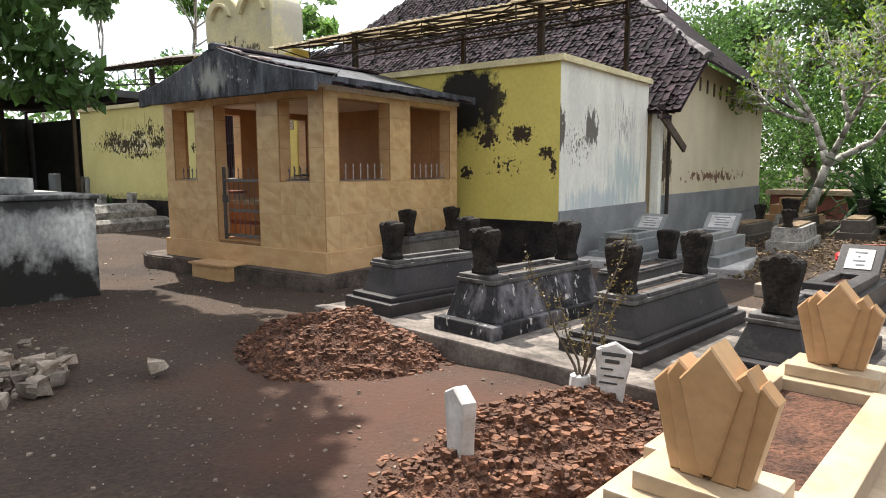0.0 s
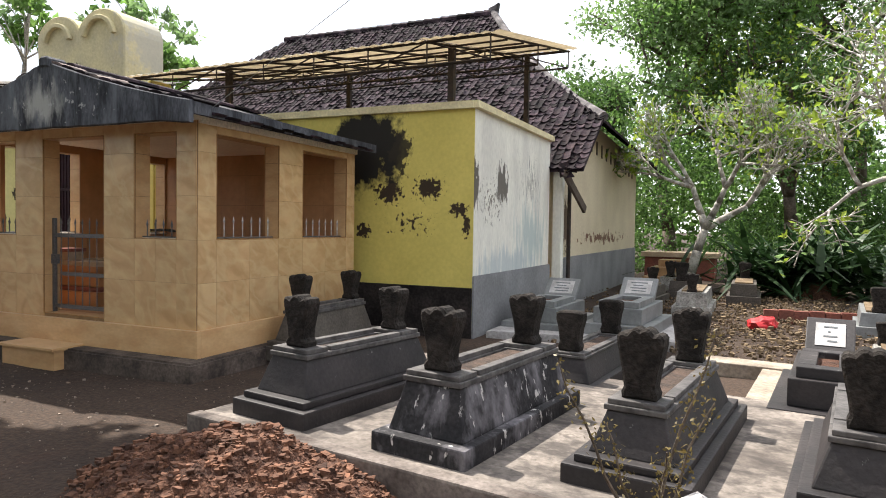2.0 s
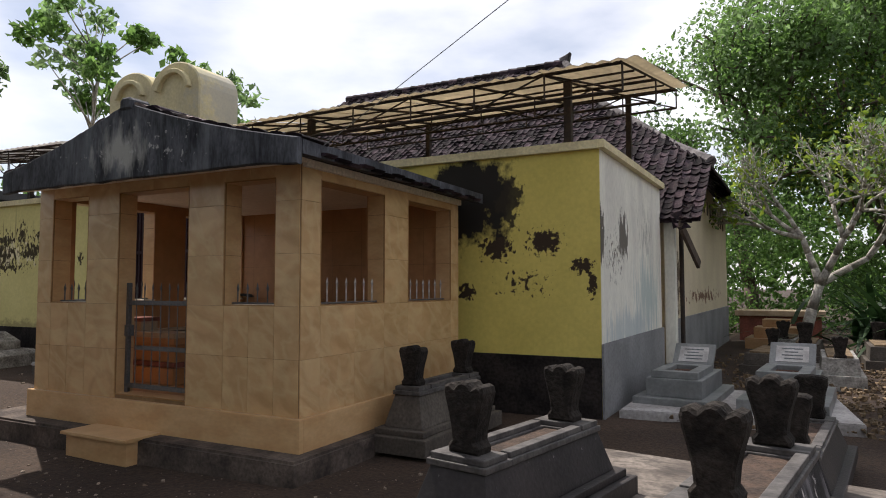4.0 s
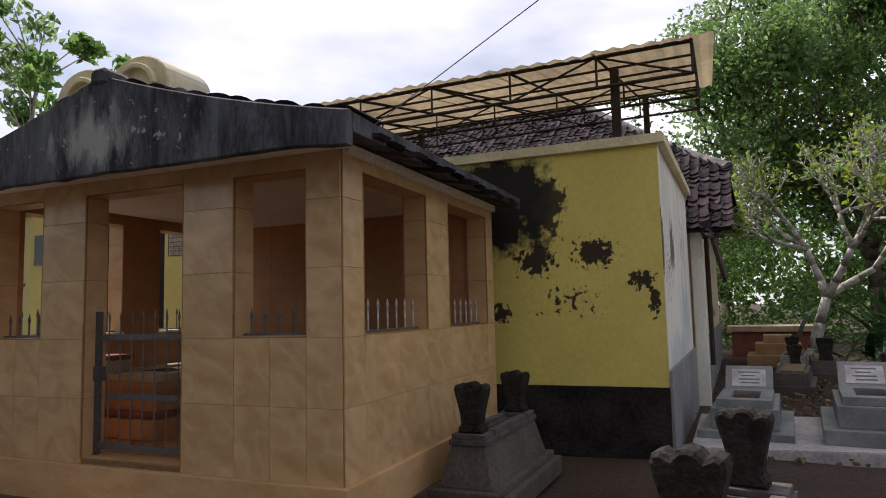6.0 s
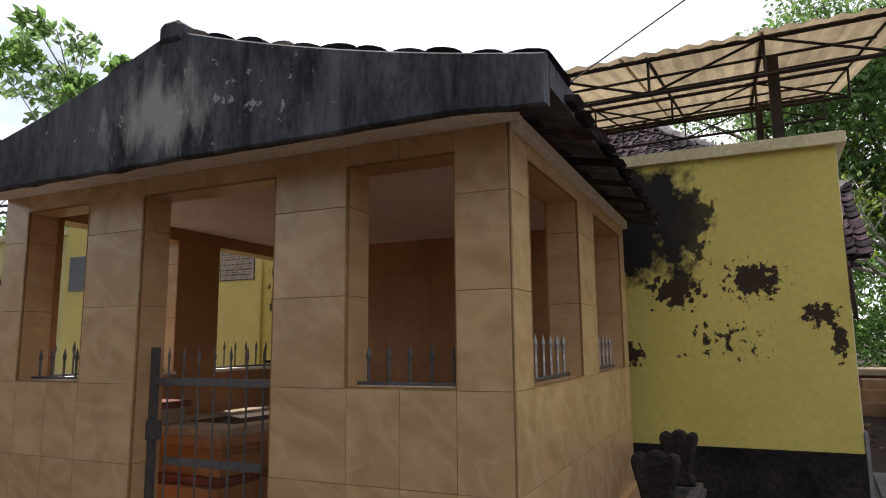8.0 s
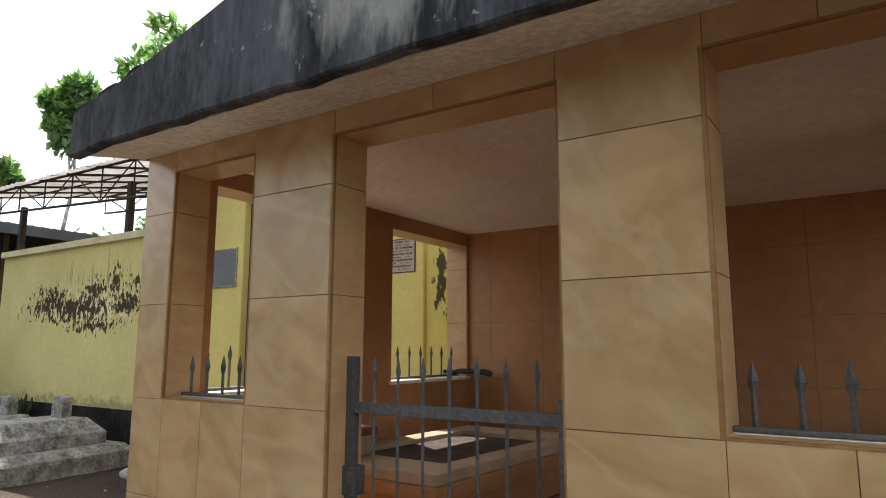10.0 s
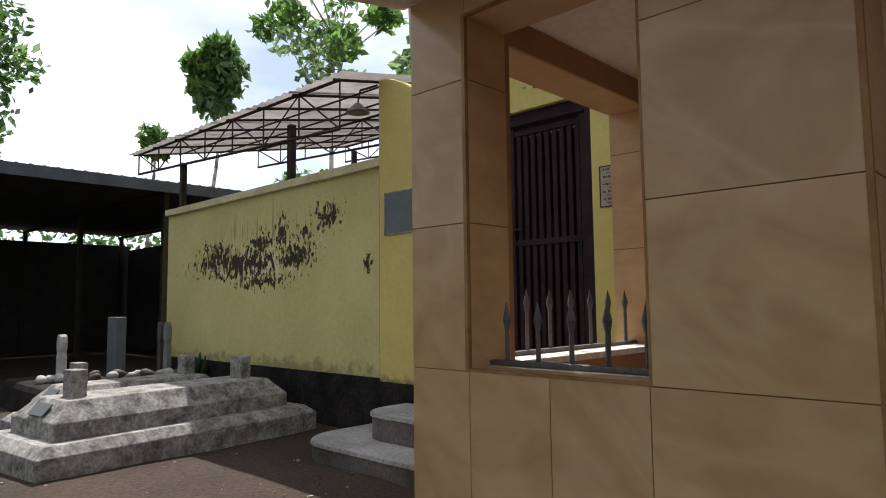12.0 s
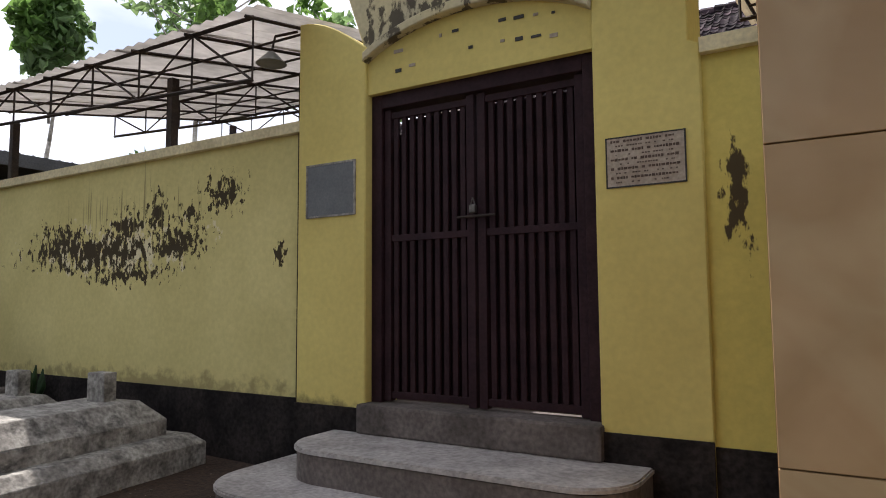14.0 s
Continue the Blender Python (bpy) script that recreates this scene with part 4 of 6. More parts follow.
for r in range(10):
    z, big = 0.128 - r * 0.028, r % 2 == 0
    x = -0.205 + (0.03 if not big else 0.0)
    while x < 0.19:
        w = rng.uniform(0.008, 0.022) if big else rng.uniform(0.006, 0.014)
        if big or rng.random() < 0.55:
            h = rng.uniform(0.005, 0.009) if big else 0.004
            part("lettering", box(B(), x, min(0.21, x + w), -0.0085, -0.0055, z - h, z + h), M_LETTER, pl2)
        x += w + (0.005 if rng.random() < 0.8 else 0.022)

# ---- the old house behind the wall ----
house = thing("old_house", pose(-4.12, 12.7, 0, 0, 0, -1.5), "old cream house with a two-tier dark clay tile roof", "house")
part("wall", box(B(), -15.0, 0.0, -0.45, 7.85, -0.2, 2.42), M_CREAM, house)
gab = B()
v = [gab.verts.new(p) for p in ((0, -0.45, 2.42), (0, 7.85, 2.42), (0, 7.85, 3.36), (0, 1.0, 3.62), (0, 0.3, 3.1), (-0.2, -0.45, 2.42), (-0.2, 7.85, 2.42), (-0.2, 7.85, 3.36), (-0.2, 1.0, 3.62), (-0.2, 0.3, 3.1))]
gab.faces.new(v[:5]), gab.faces.new(v[5:][::-1])
for i in range(5):
    gab.faces.new((v[i], v[i + 5], v[(i + 1) % 5 + 5], v[(i + 1) % 5]))
bmesh.ops.recalc_face_normals(gab, faces=gab.faces)
part("gable", gab, M_CREAM, house)
part("skirting", box(B(), -0.1, 0.025, -0.45, 7.87, -0.2, 0.88, 0.01), M_SKIRT_G, house, "grey cement skirting")
part("pier", box(B(), -0.1, 0.06, -0.62, -0.45, -0.2, 2.4, 0.01), M_WHITEWALL, house)
part("downpipe", bar(B(), (0.10, -0.25, 0.5), (0.10, -0.25, 2.35), 0.035, 8), M_STEEL, house)
part("gutter_board", box(B(), -0.025, 0.025, -0.07, 0.07, -0.55, 0.55, 0.005), M_WOOD, house).matrix_basis = pose(0.26, -0.50, 2.02, 58, 0, -8)
rl = np.random.default_rng(51)
for i in range(16):
    lt = part("loose_tile", prism(B(), [(-0.085, 0.0), (-0.03, 0.016), (0.03, 0.018), (0.085, 0.004), (0.085, -0.010), (0.0, 0.004), (-0.085, -0.012)], -0.12, 0.12), M_ROOFTILE, house)
    k = rl.random()
    lt.matrix_basis = pose(0.30 - 0.30 * rl.random() ** 2, -0.92 + 0.75 * k, 2.36 + 0.42 * k - 0.10 * rl.random(), rl.uniform(-10, 75), rl.uniform(-25, 25), rl.uniform(-40, 40))
for i in range(12):
    part("vent_slot", box(B(), 0.0, 0.015, 1.3 + i * 0.52, 1.40 + i * 0.52, 3.0 - 0.018 * i, 3.28 - 0.018 * i), M_WOOD, house)


def slope(pts, name, mat, thick=0.05):
    bm = B()
    a = [bm.verts.new(p) for p in pts]
    b = [bm.verts.new((p[0], p[1], p[2] - thick)) for p in pts]
    n = len(pts)
    bm.faces.new(a), bm.faces.new(b[::-1])
    for i in range(n):
        bm.faces.new((a[i], b[i], b[(i + 1) % n], a[(i + 1) % n]))
    bmesh.ops.recalc_face_normals(bm, faces=bm.faces)
    return part(name, bm, mat, house)


MID = (-2.1, 3.75, 5.5)
LOW = [(0.45, -0.75, 2.40), (0.45, 0.80, 3.46), MID, (-12.8, 3.75, 5.5), (-15.4, 0.80, 3.46), (-15.4, -0.75, 2.40)]
slope(LOW, "roof_front", M_ROOFSTUFF)
slope([(0.45, 0.80, 3.46), (0.72, 8.2, 3.02), (-2.1, 8.25, 5.5), MID], "roof_side", M_ROOFSTUFF)
slope([MID, (-3.78, 6, 7.45), (-11.1, 6, 7.45), (-12.8, 3.75, 5.5)], "roof_upper_front", M_ROOFSTUFF)
slope([MID, (-2.1, 8.25, 5.5), (-3.78, 6, 7.45)], "roof_upper_side", M_ROOFSTUFF)
slope([(-2.1, 8.25, 5.5), (-12.8, 8.25, 5.5), (-11.1, 6, 7.45), (-3.78, 6, 7.45)], "roof_upper_back", M_ROOFSTUFF)
for pts in ([(-2.1, 3.75, 5.52), (-1.2, 2.75, 4.78), (-0.25, 1.6, 3.98), (0.45, 0.80, 3.50)], [(-2.1, 3.75, 5.52), (-3.78, 6, 7.5)]):
    bm = B()
    for a, b in zip(pts, pts[1:]):
        bar(bm, a, b, 0.10, 8)
    part("hip_ridge", bm, M_RIDGE, house)
for i in range(27):
    bm = B()
    x = -3.78 - 7.32 * i / 27
    z = 7.47 + 0.04 * math.sin(math.pi * (i / 27 + 1))
    bar(bm, (x, 6, z), (x - 0.275, 6, z + 0.004 + 0.01 * (i % 2)), 0.11, 8, 0.125)
    part("ridge_cap", bm, M_ROOFTILE, house)
part("ridge_finial", prism(B(), [(-3.9, 7.44), (-3.66, 7.44), (-3.60, 7.74), (-3.72, 7.68), (-3.9, 7.62)], 5.9, 6.1, 0.02), M_RIDGE, house)

# ---- canopy over the yard ----
canopy = thing("yard_canopy", pose(0, 0, 0), "steel truss canopy with tan and white plastic sheets", "canopy")
BAYS = ((-17.85, -12.86, 3.74, 3.66, 3.44, 3.16, 7), (-9.62, -4.0, 3.51, 3.60, 3.24, 3.32, 7))
for bx0, bx1, t0, t1, b0, b1, nb in BAYS:
    for y, rise in ((8.08, 0.0), (10.1, 0.40), (12.0, 0.78)):
        bm = B()
        bar(bm, (bx0, y, t0 + rise), (bx1, y, t1 + rise), 0.020, 4)
        bar(bm, (bx0, y, b0 + rise), (bx1, y, b1 + rise), 0.018, 4)
        for i in range(nb + 1):
            k, k2 = i / nb, (i + 1) / nb
            x, x2 = bx0 + (bx1 - bx0) * k, bx0 + (bx1 - bx0) * k2
            zt, zb = t0 + (t1 - t0) * k + rise, b0 + (b1 - b0) * k + rise
            bar(bm, (x, y, zb), (x, y, zt), 0.011, 4)
            if i < nb:
                zt2, zb2 = t0 + (t1 - t0) * k2 + rise, b0 + (b1 - b0) * k2 + rise
                bar(bm, (x, y, zb if i % 2 else zt), (x2, y, zt2 if i % 2 else zb2), 0.011, 4)
        part("truss", bm, M_STEEL, canopy)
    for i in range(nb + 1):
        k = i / nb
        x, zt, zb = bx0 + (bx1 - bx0) * k, t0 + (t1 - t0) * k, b0 + (b1 - b0) * k
        bm = B()
        bar(bm, (x, 8.0, zt - 0.02), (x, 12.1, zt + 0.80), 0.016, 4)
        part("rafter", bm, M_STEEL, canopy)
    for y, rise in ((8.7, 0.12), (9.4, 0.26), (10.8, 0.54), (11.5, 0.68)):
        part("purlin", bar(B(), (bx0, y, t0 + rise - 0.02), (bx1, y, t1 + rise - 0.02), 0.013, 4), M_STEEL, canopy)
for x, zb in ((-4.72, 2.94), (-8.3, 2.94), (-14.6, 2.93), (-17.6, 2.93)):
    part("post", box(B(), x - 0.04, x + 0.04, 8.62, 8.70, zb, 3.66), M_STEEL, canopy)
    part("post", box(B(), x - 0.04, x + 0.04, 11.98, 12.06, 0, 4.40), M_STEEL, canopy)


def corrugated(x0, x1, a, b, pitch, amp, thick=0.004):
    """A corrugated sheet from x0 to x1 between the edges a and b, given as (y, z)."""
    n = max(2, int((x1 - x0) / pitch * 4))
    bm = B()
    row = [[bm.verts.new((x0 + (x1 - x0) * i / n, y, z + amp * math.sin(2 * math.pi * i / 4))) for i in range(n + 1)] for y, z in (a, b)]
    for i in range(n):
        bm.faces.new((row[0][i], row[0][i + 1], row[1][i + 1], row[1][i]))
    r = bmesh.ops.extrude_face_region(bm, geom=list(bm.faces))
    bmesh.ops.translate(bm, verts=[v for v in r["geom"] if isinstance(v, bmesh.types.BMVert)], vec=(0, 0, thick))
    bmesh.ops.recalc_face_normals(bm, faces=bm.faces)
    return bm


for bx0, bx1, t0, t1, b0, b1, nb in BAYS:
    for i in range(6):
        xa, xb = bx0 - 0.1 + (bx1 - bx0 + 0.25) * i / 6, bx0 - 0.1 + (bx1 - bx0 + 0.25) * (i + 1) / 6 + 0.03
        z = t0 + (t1 - t0) * (i + 0.5) / 6 + 0.035 + 0.005 * (i % 2)
        part("sheet", corrugated(xa, xb, (7.95, z - 0.04), (12.1, z + 0.80), 0.15, 0.012), M_SHEET_W if bx0 < -12 else M_SHEET, canopy)
hl = thing("yard_lamp", pose(-12.88, 8.55, 3.42), "small hooded lamp on a bent arm at the gate pillar", "lamp")
part("arm", bar(bar(B(), (0.02, 0.02, 0.30), (-0.14, -0.08, 0.26), 0.012), (-0.14, -0.08, 0.26), (-0.16, -0.1, 0.12), 0.010), M_STEEL, hl)
part("hood", bar(B(), (-0.16, -0.1, 0.02), (-0.16, -0.1, 0.12), 0.13, 16, 0.03), M_GREYTILE, hl)
wire = thing("wire", pose(0, 0, 0), "thin grey wire running up from the porch roof", "wire")
part("strand", bar(B(), (-5.6, 5.4, 2.40), (5.0, 5.16, 8.06), 0.003), M_GREYTILE, wire)

# ---- open shed beyond the wall ----
shed = thing("open_shed", pose(0, 0, 0), "open shed with a dark zinc roof on steel posts", "shed")
bm = corrugated(0, 11.6, (0, 0), (10.6, 0.05), 0.2, 0.02)
rs = part("roof", bm, M_ZINC, shed)
rs.matrix_basis = pose(-19.6, 1.0, 3.72, 0, 0, 90)
part("fascia", box(B(), -19.62, -19.55, 0.9, 12.6, 3.52, 3.72), M_ZINC, shed)
part("net_wall", box(B(), -30.2, -30.1, -4, 12.6, 0, 3.45), M_NET, shed, "black shade-net wall")
part("net_wall", box(B(), -30, -20, 12.5, 12.6, 0, 3.3), M_NET, shed, "black shade-net wall")
for y in (2.5, 6.0, 9.5, 12.2):
    for x in (-20.2, -25.0, -29.8):
        part("post", box(B(), x - 0.05, x + 0.05, y - 0.05, y + 0.05, 0, 3.66), M_STEEL, shed)
for y in (2.5, 6.0, 9.5, 12.2):
    part("beam", bar(B(), (-30, y, 3.69), (-19.7, y, 3.62), 0.04, 4), M_STEEL, shed)

# ---- tombs ----
CROWN = [(0.085, 0.0), (0.09, 0.03), (0.068, 0.06), (0.074, 0.12), (0.09, 0.19), (0.108, 0.25), (0.116, 0.29), (0.108, 0.318), (0.08, 0.328), (0.05, 0.312), (0.028, 0.335), (0.0, 0.342)]
SQUARE = [(0.09, 0.0), (0.10, 0.04), (0.085, 0.08), (0.10, 0.2), (0.12, 0.27), (0.12, 0.33), (0.09, 0.345), (0.0, 0.35)]
SHOULDER = [(0.085, 0.0), (0.088, 0.03), (0.076, 0.06), (0.088, 0.14), (0.104, 0.22), (0.115, 0.275)]
SHOULDER += [(0.085 + 0.032 * math.cos(radians(a)), 0.30 + 0.032 * math.sin(radians(a))) for a in (-20, 15, 50, 85, 125)]
SHOULDER += [(0.026 + 0.034 * math.cos(radians(a)), 0.322 + 0.034 * math.sin(radians(a))) for a in (45, 75, 105, 132)] + [(0.0, 0.345)]


def headstone(parent, y, z, half, s, thick, mat, name="headstone"):
    pts = [(x * s, h * s) for x, h in half]
    pts = pts + [(-x, h) for x, h in pts[-2::-1]]
    bm = prism(B(), [(x, z + h) for x, h in pts], y - thick / 2, y + thick / 2, 0.014 * s)
    return part(name, bm, mat, parent)


def tomb(m, L, W, H, mat, head, head_s, label, steps_n=1, soil=True, fill=None, head_mat=None, both=True, thick=0.13, group="black tombs on the cement slab"):
    t = thing("tomb", m, label, "tomb", group)
    w = W / 2
    part("base", box(B(), -w, w, 0, L, -0.02, H * 0.24, 0.012), mat, t)
    if steps_n > 1:
        part("base_step", box(B(), -w + 0.05, w - 0.05, 0.05, L - 0.05, H * 0.24, H * 0.34, 0.01), mat, t)
    z0, i = H * (0.34 if steps_n > 1 else 0.24), 0.06 if steps_n == 1 else 0.10
    z1 = H * 0.86
    part("body", box(B(), -w + i, w - i, i + 0.02, L - i - 0.02, z0, z1, 0.008, 0.07), mat, t)
    k = i + 0.055
    rim = B()
    z2 = H
    for x0, x1, y0, y1 in ((-w + k, w - k, k + 0.02, k + 0.24), (-w + k, w - k, L - k - 0.24, L - k - 0.02), (-w + k, -w + k + 0.09, k + 0.24, L - k - 0.24), (w - k - 0.09, w - k, k + 0.24, L - k - 0.24)):
        box(rim, x0, x1, y0, y1, z1, z1 + (z2 - z1) * 0.5, 0.006)
        box(rim, x0 + 0.015, x1 - 0.015, y0 + 0.012, y1 - 0.012, z1 + (z2 - z1) * 0.5, z2, 0.006)
    part("rim", rim, M_RIM, t, "worn dusty cement rim with sunlight painted into its pale tone")
    if soil:
        part("soil_bed", box(B(), -w + k + 0.09, w - k - 0.09, k + 0.24, L - k - 0.24, z0, z1 + (z2 - z1) * 0.3), fill or M_BED, t)
    hm = head_mat or M_HEAD
    headstone(t, k + 0.14, z2, head, head_s, thick, hm)
    if both:
        headstone(t, L - k - 0.14, z2, head, head_s * 0.97, thick, hm)
    return t


slab_m = pose(-4.62, 4.20, 0, 0, 0, -9.0)
bm = B()
box(bm, 0, 4.12, 0, 2.6, -0.1, 0.15, 0.015)
ob = structure("pavement_slab", bm, M_PAVE, "stained cement slab under the tombs")
ob.matrix_basis = slab_m
bm = B()
box(bm, -0.02, 4.14, -0.06, 0.05, -0.12, 0.155, 0.015)
ob = structure("trim_slab_kerb", bm, M_KERB, "worn cement kerb of the slab")
ob.matrix_basis = slab_m
ZS = 0.15
tomb(pose(-4.08, 4.23, ZS, 0, 0, -11.0), 1.56, 0.66, 0.44, M_TOMB, CROWN, 1.0, "black painted tomb with carved headstones on the slab", 2)
tomb(pose(-2.943, 4.03, ZS, 0, 0, -9.5), 1.59, 0.61, 0.44, M_TOMB_W, CROWN, 1.05, "chipped black tomb with scalloped headstones and white flecks")
tomb(pose(-1.874, 4.03, ZS, 0, 0, -8.9), 1.73, 0.62, 0.40, M_TOMB, SHOULDER, 1.0, "black painted tomb with broad carved headstones", 2)
tomb(pose(-0.905, 3.99, ZS, 0, 0, -8.9), 1.45, 0.62, 0.385, M_TOMB, SHOULDER, 1.0, "dark tomb with a lobed headstone and stepped base", 2, both=False)
tomb(pose(-5.525, 6.30, 0.02, 0, 0, -1.5), 1.54, 0.58, 0.515, M_TOMB_B, CROWN, 1.0, "brown-black weathered tomb beside the porch wall", 2, group="old tombs near the porch")

# plainer tombs further in
tomb(pose(-2.66, 6.09, 0.08, 0, 0, -7.7), 1.63, 0.56, 0.30, M_TOMB, SQUARE, 0.95, "small black tomb with squared headstones", group="tombs of the inner rows")


def plaque_tomb(m, L, W, label, stone=M_GREYTILE):
    """A grey tiled tomb with a tilted inscription plaque at its head."""
    t = thing("tiled_tomb", m, label, "tomb", "grey tiled tombs by the white wall")
    w = W / 2
    part("base", box(B(), -w - 0.12, w + 0.12, -0.12, L + 0.12, -0.05, 0.14, 0.01), stone, t)
    part("body", box(B(), -w, w, 0, L, 0.14, 0.34, 0.01), stone, t)
    rim = B()
    for x0, x1, y0, y1 in ((-w + 0.05, w - 0.05, 0.05, 0.19), (-w + 0.05, w - 0.05, L - 0.5, L - 0.36), (-w + 0.05, -w + 0.17, 0.19, L - 0.5), (w - 0.17, w - 0.05, 0.19, L - 0.5)):
        box(rim, x0, x1, y0, y1, 0.34, 0.42, 0.008)
    part("rim", rim, stone, t)
    part("soil_bed", box(B(), -w + 0.17, w - 0.17, 0.19, L - 0.5, 0.34, 0.37), M_SOIL, t)
    pl = part("plaque", box(B(), -w + 0.06, w - 0.06, -0.03, 0.03, -0.06, 0.36, 0.008), stone, t)
    pl.matrix_basis = pose(0, L - 0.26, 0.37, -46)
    face = part("panel", box(B(), -w + 0.13, w - 0.13, -0.036, -0.031, 0.06, 0.30), M_WHITE, pl, "pale inscription panel")
    for r in range(4):
        part("lettering", box(B(), -w + 0.19 + 0.03 * (r % 2), w - 0.19 - 0.05 * (r % 3 == 1), -0.040, -0.037, 0.25 - r * 0.05, 0.265 - r * 0.05), M_SLATE, pl)
    return t


plaque_tomb(pose(-3.75, 9.28, 0.02, 0, 0, -5), 1.28, 0.60, "grey tiled tomb with a tilted pale plaque by the white wall")
plaque_tomb(pose(-2.68, 9.20, 0.08, 0, 0, -6), 1.28, 0.60, "grey tiled tomb with a broad tilted plaque")

terrace = B()
flat(terrace, [(-4.22, 8.72), (-1.98, 8.98), (-2.12, 10.75), (-4.18, 10.70)], -0.08, 0.085, 0.01)
structure("pavement_terrace", terrace, M_TREAD, "pale grey cement terrace under the tiled tombs")

paths = thing("paving_strips", pose(0, 0, 0), "pale cement paving strips between the tombs", "paving")
for k, (m, w, l) in enumerate(((pose(-1.37, 6.05, 0, 0, 0, -8), 0.38, 2.1), (pose(-1.02, 5.25, 0, 0, 0, -8), 0.70, 0.85), (pose(-0.02, 4.45, 0, 0, 0, -8), 0.28, 4.0), (pose(-1.66, 7.95, 0, 0, 0, -8), 2.3, 0.33),
                (pose(-0.39, 5.14, 0, 0, 0, -8), 0.15, 3.4))):
    ob = part("strip", box(B(), 0, w, 0, l, -0.06 + 0.005 * k, 0.08 + 0.006 * k, 0.01), M_STRIP, paths)
    ob.matrix_basis = m


def low_tomb(m, L, W, H, mat, label, head=SHOULDER, s=0.9, at_far=True, head_mat=None, group="tombs of the inner rows", cover=None):
    t = thing("tomb", m, label, "tomb", group)
    w = W / 2
    part("base", box(B(), -w, w, 0, L, -0.08, H * 0.45, 0.01), mat, t)
    part("body", box(B(), -w + 0.06, w - 0.06, 0.06, L - 0.06, H * 0.45, H, 0.01, 0.02), mat, t)
    part("cover", box(B(), -w + 0.14, w - 0.14, 0.14, L - 0.14, H, H + 0.03, 0.008), cover or M_DRY, t)
    headstone(t, L - 0.16 if at_far else 0.16, H, head, s, 0.11, head_mat or M_HEAD)
    return t


plaque_tomb(pose(-0.80, 6.10, 0.02, 0, 0, -8), 1.30, 0.48, "low black tomb with a tilted framed white plaque", M_TOMB)
low_tomb(pose(0.28, 8.05, 0.0, 0, 0, -8), 0.95, 0.46, 0.30, M_TOMB, "short black tomb with a stepped base", SQUARE, 0.9, False)
low_tomb(pose(0.0, 8.40, 0.0, 0, 0, -8), 0.8, 0.36, 0.22, M_OLDCEM, "short grey cement tomb", SQUARE, 0.7)
wt_ = low_tomb(pose(0.52, 6.20, 0.0, 0, 0, -8), 2.0, 0.85, 0.55, M_WHITE, "white tiled tomb with a dark pointed headstone", SHOULDER, 1.35, False, cover=M_GREYTILE)
part("front_panel", box(B(), -0.24, 0.24, 0.035, 0.062, 0.08, 0.46, 0.008), M_TOMB, wt_)
part("plaque", box(B(), -0.14, 0.14, 0.028, 0.034, 0.22, 0.38), M_WHITE, wt_)
low_tomb(pose(1.45, 6.9, 0.0, 0, 0, -8), 1.9, 0.8, 0.5, M_GREYTILE, "grey tiled tomb with a dark headstone", SHOULDER, 1.35, False)
low_tomb(pose(2.15, 5.4, 0.0, 0, 0, -8), 1.9, 0.8, 0.5, M_WHITE, "white tiled tomb with a dark headstone", SHOULDER, 1.3, False)
low_tomb(pose(1.25, 4.65, 0.0, 0, 0, -8), 1.8, 0.7, 0.45, M_GREYTILE, "grey tiled tomb with a broad dark headstone", SHOULDER, 1.25)
for i, (x, y, mt, hd, sc) in enumerate(((1.25, 9.9, M_TOMB, SHOULDER, 1.2), (2.55, 9.0, M_OLDCEM, SQUARE, 1.0), (3.6, 8.4, M_TOMB, SHOULDER, 1.3), (0.44, 11.2, M_GREYTILE, SQUARE, 1.0), (2.2, 12.6, M_TOMB, CROWN, 1.0),
                                        (-1.96, 12.08, M_OLDCEM, CROWN, 0.9), (-3.0, 13.2, M_TOMB_B, CROWN, 1.0), (-2.3, 15.0, M_TOMB_B, SQUARE, 1.1), (-1.15, 14.4, M_TOMB_B, SQUARE, 1.0), (-2.65, 16.7, M_OLDCEM, CROWN, 1.1), (3.8, 11.5, M_TOMB, SHOULDER, 1.2))):
    low_tomb(pose(x, y, -0.02, 0, 0, -8 + 3 * (i % 3)), 1.6, 0.6, 0.34 + 0.04 * (i % 3), mt, "weathered tomb among dry litter in the back rows", hd, sc, i % 2 == 0, group="tombs of the back rows")
ledge = thing("tiled_ledge", pose(-2.75, 20.8, 0, 0, 0, -2), "pale tiled ledge at the back of the graveyard", "ledge")
part("body", box(B(), -0.9, 1.0, 0, 1.1, -0.1, 0.62, 0.01), M_REDBRICK, ledge)
part("slab", box(B(), -1.0, 1.1, -0.1, 1.2, 0.62, 0.76, 0.01), M_TAN_P, ledge)
st = thing("stepped_tomb", pose(-2.75, 18.7, 0, 0, 0, -4), "peach stepped tomb beside a tree", "tomb")
for k, (w, z) in enumerate(((0.62, 0.0), (0.45, 0.24), (0.28, 0.42))):
    part("tier", box(B(), -w, w, -w, w, z - 0.05, z + 0.22, 0.01), M_TAN, st)
kerb = thing("brick_kerb", pose(-0.89, 12.46, 0, 0, 0, 2), "low red brick kerb round a grave plot", "kerb")
for i in range(7):
    part("brick", box(B(), i * 0.215, i * 0.215 + 0.205, 0, 0.11, -0.05, 0.16 + 0.01 * (i % 2), 0.008), M_REDBRICK, kerb)
bag = thing("red_bag", pose(-0.95, 11.2, 0.0), "crumpled red plastic bag among litter", "bag")
bm = B()
bmesh.ops.create_icosphere(bm, subdivisions=3, radius=0.2)
for v in bm.verts:
    v.co *= 1 + 0.35 * noise.noise(v.co * 9)
    v.co.z = max(v.co.z * 0.6 + 0.08, 0.0)
part("body", bm, M_RED, bag)

